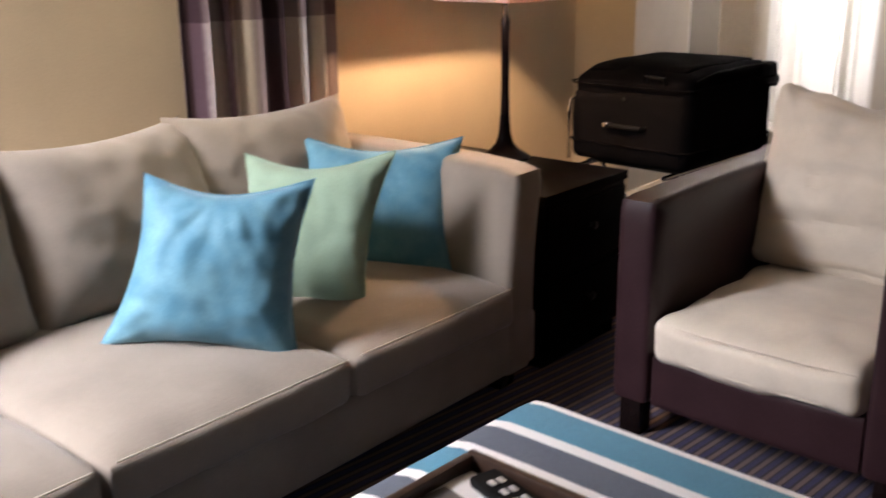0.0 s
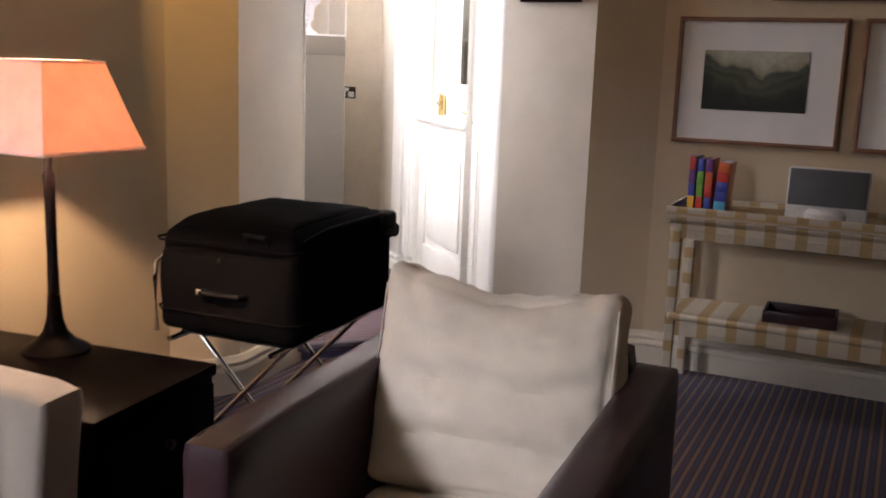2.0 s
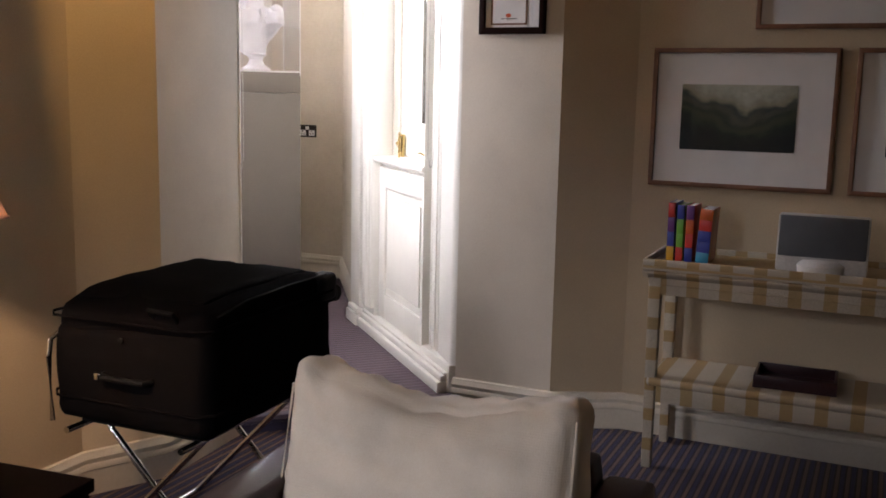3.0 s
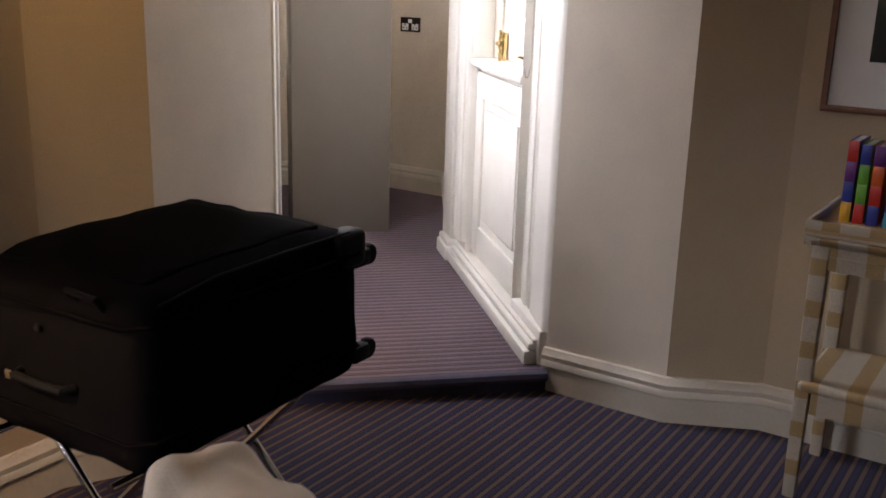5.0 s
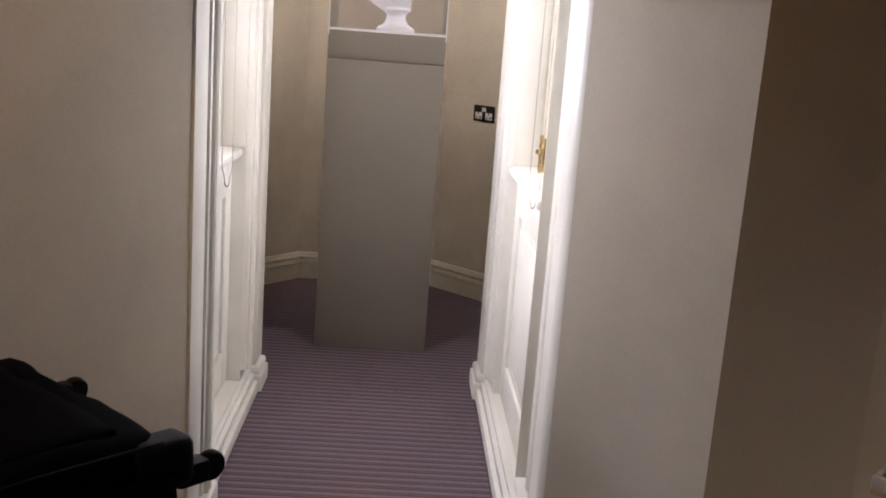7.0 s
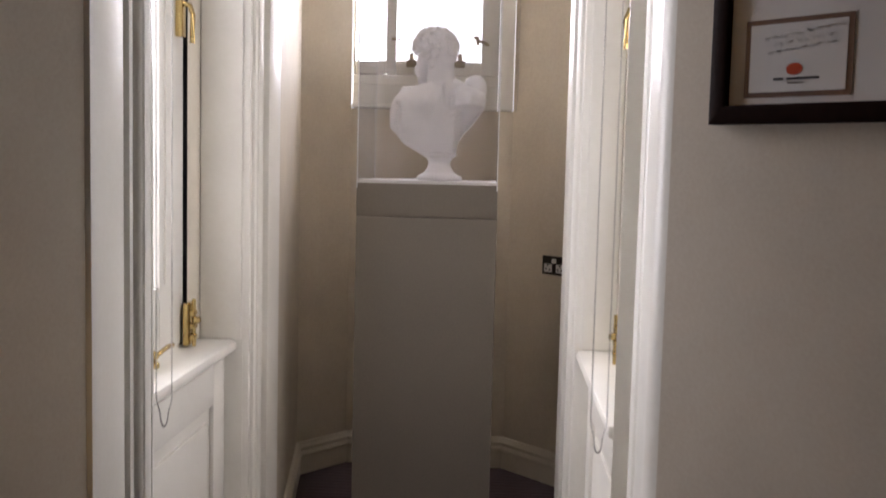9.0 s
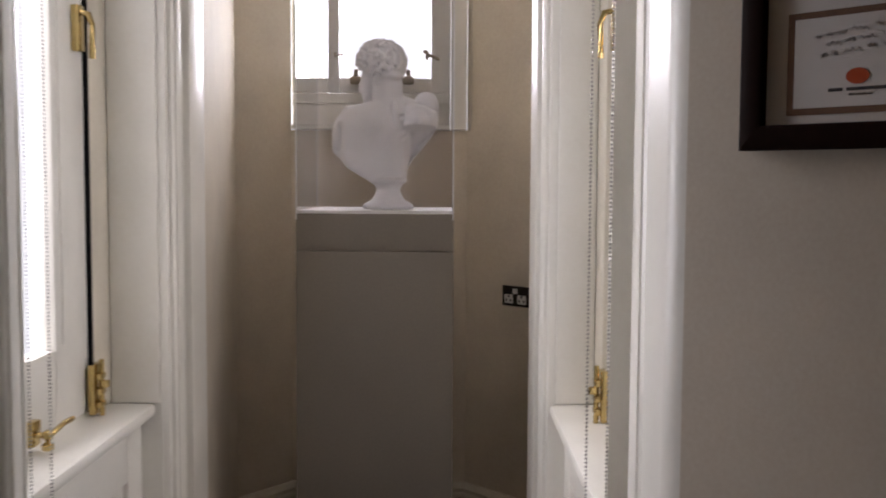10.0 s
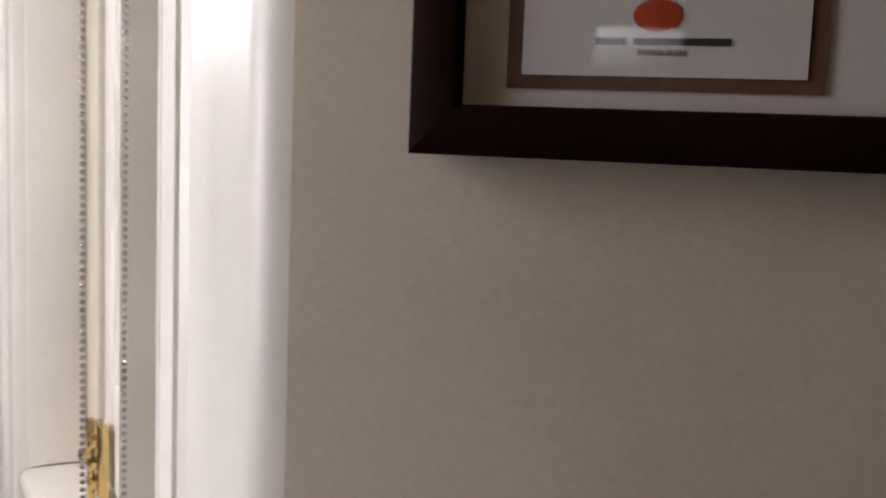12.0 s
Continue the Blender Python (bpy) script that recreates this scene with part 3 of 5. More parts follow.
for a, b in ((1.10, 1.246), (1.295, 1.70)):
    p = part("pane", boxed(a - 0.003, 7.368, 2.027, b + 0.003, 7.373, 2.683), GLASS, win)
    p.visible_shadow = False
bm = bmesh.new()
box(bm, 1.675, 7.30, 2.105, 1.69, 7.345, 2.145, 0.003)
tube(bm, [(1.69, 7.31, 2.125), (1.72, 7.305, 2.115), (1.735, 7.31, 2.105)], 0.008)
lathe(bm, [(0.002, 0), (0.012, 0.005), (0.012, 0.015), (0.002, 0.02)], 10, Matrix.Translation((1.675, 7.31, 2.13)))
part("latch", bm, DULLBRASS, win, "tarnished brass window latch")
bm = bmesh.new()
box(bm, 1.275, 7.31, 2.118, 1.292, 7.345, 2.138, 0.003)
tube(bm, [(1.290, 7.312, 2.128), (1.318, 7.310, 2.126)], 0.005)
part("stay", bm, DULLBRASS, win, "tarnished brass window stay")
part("apron_bead", boxed(1.087, 7.333, 1.915, 1.785, 7.346, 1.924, 0.003), GLOSS, win)
for xx in (1.37, 1.60):
    bm = bmesh.new()
    box(bm, xx - 0.025, 7.31, 2.0, xx + 0.025, 7.345, 2.035, 0.008)
    box(bm, xx - 0.010, 7.305, 2.034, xx + 0.012, 7.335, 2.065, 0.006)
    part("fastener", bm, DULLBRASS, win, "tarnished brass sash fastener")

# tall window of the sitting room, unseen behind the camera, set for its light
def tall_window(name, p, q, z0, z1):
    p, q = Vector((*p, 0)), Vector((*q, 0))
    d = (q - p)
    w = d.length
    m = Matrix.Translation(p) @ Matrix.Rotation(math.atan2(d.y, d.x), 4, "Z")
    win = thing(name, m, "unseen tall white painted sash window", "window", kind="structure")
    bm = bmesh.new()
    for a, b, c, e in ((0, 0.06, z0, z1), (w - 0.06, w, z0, z1), (0.06, w - 0.06, z0, z0 + 0.08), (0.06, w - 0.06, z1 - 0.06, z1), (0.06, w - 0.06, (z0 + z1) / 2 - 0.03, (z0 + z1) / 2 + 0.03)):
        box(bm, a, -0.15, c, b, -0.09, e, 0.005)
    part("window_frame", bm, GLOSS, win)
    pn = part("pane", boxed(0.055, -0.123, z0 + 0.07, w - 0.055, -0.118, z1 - 0.05), GLASS, win)
    pn.visible_shadow = False
    return win


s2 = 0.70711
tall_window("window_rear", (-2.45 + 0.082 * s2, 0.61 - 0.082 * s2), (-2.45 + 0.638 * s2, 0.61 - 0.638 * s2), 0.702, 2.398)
# ground outside, far below
g = slab("ground", [(-400, -400), (400, -400), (400, 400), (-400, 400)], -12.2, -12.0, mat("street_stone", (0.16, 0.155, 0.15), 0.9, scale=0.05, grain=2), "grey paved street far below", "ground")

# overcast sky seen through the turret's windows
for nm, c in (("backdrop_far", (-3.0, 10.5, -1.0, 2.9, 10.52, 7.0)), ("backdrop_west", (-4.02, 3.6, -1.0, -4.0, 8.5, 6.5)), ("backdrop_east", (6.0, 3.0, -1.0, 6.02, 8.5, 6.5))):
    b = finish(nm, boxed(*c), SKYGLOW, smooth=False)
    b.visible_shadow = False
    tagged(b, "pale overcast sky outside the windows", "sky", kind="structure")

# ---- things: sitting room ----
def sofa():
    s = thing("sofa", pose(0.287, 1.95, 0, 0, 0, 230.9), "linen three-seat sofa with loose cushions, cloth darkened for shade", "sofa")
    L = 2.26
    part("base", block(0.03, -0.98, 0.06, L - 0.03, 0.0, 0.235, 0.025, (0, 0.004, 0), 8), LINEN_SHADED, s)
    part("back_frame", block(0.04, -1.04, 0.07, L - 0.04, -0.82, 0.66, 0.05, (0, 0.01, 0.005), 8), LINEN_SHADED, s)

    def arm(x, sign, nm):
        bm = block(0.0, -1.0, 0.06, 0.15, 0.0, 0.665, 0.035, (0.006, 0.006, 0.004), 10)
        for v in bm.verts:
            k = max(0.0, v.co.z - 0.30) / 0.365
            v.co.x += 0.02 - 0.045 * k * k
            if v.co.y > -0.25:
                v.co.z -= 0.012 * (v.co.y + 0.25) / 0.25
        if sign < 0:
            for v in bm.verts:
                v.co.x = -v.co.x
        for v in bm.verts:
            v.co.x += x
        return part(nm, bm, LINEN_SHADED, s)
    arm(0.02, 1, "arm")
    arm(L - 0.02, -1, "arm")
    for k in range(3):
        a = 0.185 + k * 0.632
        c = part("seat_cushion", block(a, -0.84, 0.232, a + 0.626, 0.035, 0.352, 0.03, (0.004, 0.012, 0.038), 14, 0.006, k * 3.7), LINEN_SHADED, s)
        bm = bmesh.new()
        tube(bm, [(a + 0.02, 0.0335, 0.347), (a + 0.2, 0.0395, 0.349), (a + 0.42, 0.0395, 0.349), (a + 0.606, 0.0335, 0.347)], 0.0024, 6)
        part("piping", bm, PIPING, c, "paler corded seam")
    for k, (cx, tilt, turn, hh, ww) in enumerate(((0.40, 18, -5, 0.47, 0.62), (0.93, 22, 5, 0.47, 0.60), (1.52, 18, -3, 0.48, 0.62))):
        bm = pad(ww * 1.02, hh * 1.02, 0.25, 40, 3.0, 0.055, 0.009, k * 5.3, 0.018)
        c = part("back_cushion", bm, LINEN_SHADED, s)
        c.matrix_local = pose(cx, -0.705, 0.575, tilt, 0, turn)
    for x in (0.12, L - 0.12):
        for y in (-0.9, -0.08):
            part("foot", boxed(x - 0.035, y - 0.035, 0, x + 0.035, y + 0.035, 0.065, 0.004), DARKWOOD, s, "dark wooden foot")
    return s


sofa_thing = sofa()
SOFA_M = pose(0.287, 1.95, 0, 0, 0, 230.9)


def pillow(m, size, thick, material, label, seed, ears):
    """A square pillow knocked in at the top; ears: by how much its corners are drawn out of square, (across, up), upper ones first."""
    t = thing("throw_pillow", SOFA_M @ m, label, "pillow", group="throw pillows on the sofa")
    h = size / 2 * 1.06

    def warp(x, z):
        u, v = (1 + x / h) / 2, (1 + z / h) / 2
        dx = dz = 0.0
        for (ex, ez), f in zip(ears, (u * v, (1 - u) * v, u * (1 - v), (1 - u) * (1 - v))):
            dx, dz = dx - ex * f, dz + ez * f
        return x + dx, z + dz - 0.016 * max(0.0, 2 * v - 1) * math.exp(-((u - 0.55) / 0.3) ** 2)

    bm = pad(size * 1.06, size * 1.06, thick, 44, 2.3, 0.17, 0.007, seed)
    for v in bm.verts:
        x, z = v.co.x, v.co.z
        # creases that fan out from the knocked-in top and from the corners
        r = math.hypot(x, z - h)
        a = math.atan2(z - h, x)
        lift = 0.0045 * math.sin(a * 9 + seed + 3 * noise.noise(Vector((x * 6, z * 6, seed)))) * math.exp(-((r - 0.12) / 0.10) ** 2)
        for cx in (-h, h):
            for cz in (-h, h):
                q = math.hypot(x - cx, z - cz)
                lift += 0.0035 * math.sin(7 * math.atan2(z - cz, x - cx) + seed * cx * 9) * math.exp(-((q - 0.09) / 0.05) ** 2)
        if abs(v.co.y) > 0.004:
            v.co.y += math.copysign(lift, v.co.y) * min(1.0, abs(v.co.y) / 0.03)
        v.co.x, v.co.z = warp(x, z)
    part("cover", bm, material, t)
    bm = bmesh.new()
    pts = []
    for c, d in (((-h, -h), (h, -h)), ((h, -h), (h, h)), ((h, h), (-h, h)), ((-h, h), (-h, -h))):
        for i in range(14):
            f = i / 14
            x, z = c[0] + (d[0] - c[0]) * f, c[1] + (d[1] - c[1]) * f
            u, v = x / h, z / h
            x, z = warp(x * (1 - 0.17 * (1 - v * v) * abs(u) ** 3), z * (1 - 0.17 * (1 - u * u) * abs(v) ** 3))
            pts.append((x, 0, z))
    pts.append(pts[0])
    tube(bm, pts, 0.003, 5, False)
    part("seam", bm, material, t)
    return t


pillow(pose(0.985, -0.255, 0.553, 14, -8, -49) @ Matrix.Diagonal((1, 1, 0.91, 1)), 0.425, 0.17, BLUE_V, "blue crushed velvet throw pillow propped on the sofa seat", 1.0,
       ((0.062, -0.012), (-0.006, 0.024), (0.0, -0.012), (0.009, 0.0)))
pillow(pose(0.595, -0.325, 0.535, 20, -2, -63), 0.40, 0.16, GREEN_L, "pale green cloth throw pillow leaning between two blue ones", 4.0,
       ((-0.004, -0.020), (-0.012, 0.016), (0.0, 0.0), (-0.046, -0.012)))
pillow(pose(0.265, -0.415, 0.512, 21, -2, -54), 0.43, 0.16, BLUE_V, "blue velvet throw pillow leaning in the sofa corner", 7.0,
       ((-0.016, -0.016), (0.016, -0.004), (0.0, 0.008), (0.025, 0.004)))


def armchair():
    c = thing("armchair", pose(0.433, 1.611, 0, 0, 0, -41.7), "dark brown leather armchair with cream linen cushions", "armchair")
    W, D = 0.755, 0.90
    for x in (0.0, W - 0.112):
        a = part("arm", block(x, 0.0, 0.10, x + 0.112, D, 0.645, 0.023, (0.003, 0.003, 0.005), 11, 0.002, x * 9), LEATHER, c)
        for xx in (x + 0.020, x + 0.092):
            bm = bmesh.new()
            tube(bm, [(xx, 0.030, 0.6435), (xx, 0.3, 0.6455), (xx, 0.6, 0.6455), (xx, D - 0.030, 0.6435)], 0.0022, 6)
            part("stitching", bm, SEAMS, a)
    part("front_panel", block(0.11, 0.012, 0.10, W - 0.11, 0.06, 0.245, 0.012, (0, 0.003, 0), 6), LEATHER, c)
    part("back_frame", block(0.105, D - 0.11, 0.10, W - 0.105, D, 0.69, 0.025, (0, 0.005, 0.003), 8), LEATHER, c)
    part("seat_deck", boxed(0.11, 0.055, 0.12, W - 0.11, D - 0.10, 0.225, 0.01), LEATHER, c)
    sc = part("seat_cushion", block(0.116, -0.005, 0.228, W - 0.116, 0.70, 0.348, 0.034, (0.002, 0.012, 0.030), 24, 0.010, 2.0), LINEN_LIT, c, "cream linen seat cushion")
    for z in (0.252, 0.338):
        part("piping", tube(bmesh.new(), [(0.135, 0.008, z), (0.24, -0.009, z + 0.001), (W / 2, -0.016, z + 0.003), (W - 0.24, -0.009, z + 0.001), (W - 0.135, 0.008, z)], 0.0026, 6), LINEN_LIT, sc)
    bm = block(-0.275, -0.085, -0.235, 0.275, 0.085, 0.235, 0.035, (0.008, 0.055, 0.016), 34, 0.008, 6.0)
    for v in bm.verts:
        u, k = v.co.x / 0.275, v.co.z / 0.235
        v.co.z += (0.046 if u < 0 else 0.016) * abs(u) ** 5 * max(0.0, k) - 0.030 * math.exp(-((u - 0.05) / 0.5) ** 2) * max(0.0, k)
        if k > 0.4:
            v.co.z += 0.020 * noise.noise(Vector((u * 6.0, v.co.y * 14, 3.0))) * (k - 0.4)
        if v.co.y < 0:
            for kk, deep, bend in ((0.10, 0.022, 0.08), (-0.42, 0.020, -0.08), (0.46, 0.008, 0.14)):
                v.co.y += deep * math.exp(-((k - kk - bend * u * u - 0.05 * noise.noise(Vector((u * 3, kk * 9, 0)))) / 0.085) ** 2) * (1 - u ** 4)
            v.co.y += 0.008 * noise.noise(Vector((u * 4.0, k * 7.0 + u, 2.0)))
            # gathers below the middle of the top edge
            gx, gz = u - 0.06, 1.05 - k
            gr = math.hypot(gx, gz)
            v.co.y += 0.0075 * math.sin(math.atan2(gx, gz) * 7 + 2 * noise.noise(Vector((u * 3, k * 3, 9.0)))) * math.exp(-((gr - 0.35) / 0.25) ** 2)
            if k > 0.3:
                v.co.y += 0.012 * max(0.0, 0.25 - abs(noise.noise(Vector((u * 4.5 + k, k * 1.8, 7.0))))) * (k - 0.3) * 5
    b = part("back_cushion", bm, LINEN_LIT, c, "cream linen back cushion")
    for sx in (-1, 1):
        part("piping", tube(bmesh.new(), [(sx * 0.271, -0.073, -0.20), (sx * 0.275, -0.075, 0.0), (sx * 0.273, -0.073, 0.215)], 0.0024, 6), LINEN_LIT, b)
    b.matrix_local = pose(W / 2 - 0.005, 0.675, 0.59, -14, 0, 0)
    for x in (0.05, W - 0.05):
        for y in (0.05, D - 0.05):
            part("leg", boxed(x - 0.03, y - 0.03, 0, x + 0.03, y + 0.03, 0.105, 0.004), DARKWOOD, c, "dark wooden leg")
    return c


armchair()


OTTOMAN_M = pose(0.181, 0.946, 0, 0, 0, -41.7)


def ottoman():
    o = thing("ottoman", OTTOMAN_M, "blue, white and grey striped upholstered ottoman", "ottoman")
    blue, white, grey = (0.095, 0.275, 0.39), (0.88, 0.86, 0.84), (0.115, 0.135, 0.17)
    cloth = striped("striped_ottoman_cloth", (0, -1, 0), 0.228, [(0.0, white), (0.115, blue), (0.545, white), (0.665, grey)], 0.85, 0.001, False, 0.0)
    W, D = 0.66, 0.92
    part("top", block(0, -D, 0.16, W, 0, 0.423, 0.02, (0, 0, 0.008), 12), cloth, o)
    part("frame", boxed(0.02, -D + 0.02, 0.10, W - 0.02, -0.02, 0.165, 0.006), DARKWOOD, o)
    for x in (0.07, W - 0.07):
        for y in (-0.07, -D + 0.07):
            part("foot", boxed(x - 0.03, y - 0.03, 0, x + 0.03, y + 0.03, 0.105, 0.004), DARKWOOD, o)
    return o


ottoman()


def tray_thing():
    t = thing("serving_tray", OTTOMAN_M @ pose(0.109, -0.305, 0.432), "dark wooden tray with raised rim on the ottoman", "tray")
    w, d = 0.50, 0.40
    part("bottom", boxed(0, -d, 0, w, 0, 0.008), TRAYWOOD, t)
    for a, b, c, e in ((0, -0.016, w, 0), (0, -d, w, -d + 0.016), (0, -d + 0.016, 0.016, -0.016), (w - 0.016, -d + 0.016, w, -0.016)):
        part("rim", boxed(a, b, 0.004, c, e, 0.040, 0.004), TRAYWOOD, t)
    return t


tray_thing()
TRAY_M = OTTOMAN_M @ pose(0.109, -0.305, 0.441)
mg = thing("magazine", TRAY_M @ pose(0.022, -0.028, 0, 0, 0, -9), "glossy white magazine with orange and black cover print", "magazine")
part("pages", boxed(0, -0.28, 0, 0.21, 0, 0.008, 0.001), PAPER, mg)
part("cover", boxed(-0.001, -0.281, 0.0081, 0.211, 0.001, 0.0092), mat("magazine_cover", (0.75, 0.75, 0.76), 0.2, vary=0.03), mg)
for x, y, w, d, m_ink in ((0.022, -0.022, 0.022, 0.016, mat("orange_ink", (0.75, 0.14, 0.03), 0.3)), (0.010, -0.115, 0.050, 0.055, mat("grey_ink", (0.10, 0.09, 0.09), 0.3)), (0.075, -0.150, 0.11, 0.095, mat("dark_ink", (0.03, 0.025, 0.025), 0.3)), (0.012, -0.21, 0.17, 0.010, mat("print_ink", (0.05, 0.05, 0.05), 0.3)), (0.012, -0.235, 0.12, 0.008, mat("print_ink", (0.05, 0.05, 0.05), 0.3))):
    part("print", boxed(x, y, 0.0093, x + w, y + d, 0.0097), m_ink, mg)
rm = thing("remote_control", TRAY_M @ pose(0.062, -0.018, 0.0098, 0, 0, -14), "small black remote control lying on a magazine in the tray", "remote control")
part("body", boxed(0, -0.05, 0, 0.17, 0, 0.018, 0.005), RUBBER, rm)
for i in range(4):
    for j in range(2):
        part("button", boxed(0.03 + i * 0.03, -0.038 + j * 0.016, 0.0175, 0.045 + i * 0.03, -0.028 + j * 0.016, 0.020, 0.001), SILVER, rm)


def side_table():
    t = thing("side_table", pose(0.29, 1.985, 0, 0, 0, 51), "dark espresso wooden side table beside the sofa", "side table")
    w, d, h = 0.46, 0.76, 0.55
    part("top", boxed(-0.004, -0.004, h - 0.03, w + 0.004, d, h, 0.004), TABLEWOOD, t)
    part("body", boxed(0.004, 0.004, 0.05, w - 0.004, d - 0.004, h - 0.031, 0.003), TABLEWOOD, t)
    part("plinth", boxed(0.02, 0.02, 0, w - 0.02, d - 0.02, 0.05), TABLEWOOD, t)
    for zz in (0.07, 0.30):
        dr = part("drawer_front", boxed(0.015, -0.008, zz, w - 0.015, 0.003, zz + 0.205, 0.003), TABLEWOOD, t)
        bm = lathe(bmesh.new(), [(0.006, 0), (0.005, 0.012), (0.012, 0.018), (0.012, 0.024), (0.002, 0.027)], 14, Matrix.Translation((w / 2, -0.008, zz + 0.12)) @ Matrix.Rotation(radians(90), 4, "X"))
        part("knob", bm, IRON, dr)
    return t


side_table()


def table_lamp():
    t = thing("table_lamp", pose(0.195, 2.55, 0.55), "tall table lamp, dark tapered stem and lit peach shade", "lamp")
    part("base", lathe(bmesh.new(), [(0.088, 0), (0.088, 0.006), (0.078, 0.013), (0.050, 0.030), (0.031, 0.052), (0.021, 0.085), (0.0155, 0.15)], 32), TABLEWOOD, t)
    part("stem", lathe(bmesh.new(), [(0.0155, 0.148), (0.0135, 0.25), (0.0140, 0.42), (0.0155, 0.46), (0.010, 0.475), (0.010, 0.546)], 20), DARKWOOD, t)
    part("bulb", lathe(bmesh.new(), [(0.008, 0.545), (0.016, 0.558), (0.026, 0.588), (0.024, 0.604), (0.012, 0.615), (0.002, 0.618)], 16), glowing("bulb_glass", (1.0, 0.72, 0.40), 6.0), t)
    bm = bmesh.new()
    z0, z1, r0, r1, th = 0.53, 0.745, 0.235, 0.142, 0.002
    n = 8
    rings = []
    for z, r in ((z0, r0), (z1, r1), (z1, r1 - th), (z0, r0 - th)):
        ring = []
        for k in range(4):
            a, b = math.pi / 2 * k, math.pi / 2 * (k + 1)
            for i in range(n):
                f = i / n
                ring.append(bm.verts.new((r * (math.cos(a) * (1 - f) + math.cos(b) * f), r * (math.sin(a) * (1 - f) + math.sin(b) * f), z)))
        rings.append(ring)
    k = len(rings[0])
    for a, b in zip(rings, rings[1:] + rings[:1]):
        for i in range(k):
            bm.faces.new((a[i], a[(i + 1) % k], b[(i + 1) % k], b[i]))
    part("shade", bm, SHADE, t, "peach pleated cloth shade")
    for zz, r in ((z0, r0), (z1, r1)):
        bm = bmesh.new()
        for q in range(4):
            a, b = math.pi / 2 * q, math.pi / 2 * (q + 1)
            tube(bm, [(r * math.cos(a), r * math.sin(a), zz), (r * math.cos(b), r * math.sin(b), zz)], 0.004, 6)
        part("trim", bm, SHADE, t)
    return t


table_lamp()


def curtain():
    t = thing("curtain", pose(-0.775, 2.18, 0.03, 0, 0, 45), "gathered plaid curtain in purple, grey and cream", "curtain")
    bm = bmesh.new()
    n, rows, W, H = 120, 24, 0.57, 2.62
    def at(i, j, back):
        u, v = i / n, j / rows
        ph = u * 2 * math.pi * 6.5 + 0.5 * math.sin(u * 9)
        y = 0.038 * math.sin(ph) + 0.012 * math.sin(ph * 2.3 + 1) + 0.006 * math.sin(v * 7 + u * 20)
        return Vector((u * W + 0.008 * math.sin(ph * 2), y + back * 0.004, v * H))
    for back in (0, 1):
        g = [[bm.verts.new(at(i, j, back)) for i in range(n + 1)] for j in range(rows + 1)]
        for j in range(rows):
            for i in range(n):
                f = (g[j][i], g[j][i + 1], g[j + 1][i + 1], g[j + 1][i])
                bm.faces.new(f if not back else f[::-1])
        if not back:
            first = g
    for j in range(rows):
        bm.faces.new((first[j][0], first[j + 1][0], g[j + 1][0], g[j][0]))
        bm.faces.new((first[j][n], g[j][n], g[j + 1][n], first[j + 1][n]))
    part("cloth", bm, CURTAIN, t)
    bm = bmesh.new()
    tube(bm, [(-0.1, 0, H + 0.025), (W + 0.1, 0, H + 0.025)], 0.012, 10)
    part("pole", bm, DARKWOOD, t)
    for x in (-0.06, W + 0.06):
        part("bracket", boxed(x - 0.01, -0.012, H + 0.035, x + 0.01, 0.012, CEIL_Z - 0.03, 0.002), IRON, t)
    return t


# plaid cloth: broad upright bands crossed by wide level ones
CURTAIN = striped("plaid_curtain_cloth", (1, 0, 0), 0.30, [(0.0, (0.085, 0.050, 0.064)), (0.20, (0.56, 0.50, 0.48)), (0.42, (0.075, 0.044, 0.060)), (0.54, (0.72, 0.66, 0.61)), (0.78, (0.25, 0.19, 0.19))], 0.85, 0.002, True, 0.0)
cn, cl = CURTAIN.node_tree.nodes, CURTAIN.node_tree.links
c_tc, c_sep, c_div, c_fr, c_rp, c_mx = (cn.new(k) for k in ("ShaderNodeTexCoord", "ShaderNodeSeparateXYZ", "ShaderNodeMath", "ShaderNodeMath", "ShaderNodeValToRGB", "ShaderNodeMixRGB"))
c_div.operation, c_fr.operation = "DIVIDE", "FRACT"
c_div.inputs[1].default_value = 0.62
c_mx.blend_type = "MULTIPLY"
c_mx.inputs["Fac"].default_value = 0.9
c_rp.color_ramp.interpolation = "CONSTANT"
c_rp.color_ramp.elements[0].color, c_rp.color_ramp.elements[1].color = (1, 1, 1, 1), (0.40, 0.33, 0.36, 1)
c_rp.color_ramp.elements[1].position = 0.62
cl.new(c_tc.outputs["Object"], c_sep.inputs[0])
cl.new(c_sep.outputs["Z"], c_div.inputs[0])
cl.new(c_div.outputs[0], c_fr.inputs[0])
cl.new(c_fr.outputs[0], c_rp.inputs["Fac"])
c_b = cn["Principled BSDF"]
old = c_b.inputs["Base Color"].links[0].from_socket
cl.new(old, c_mx.inputs["Color1"])
cl.new(c_rp.outputs["Color"], c_mx.inputs["Color2"])
cl.new(c_mx.outputs["Color"], c_b.inputs["Base Color"])
curtain()


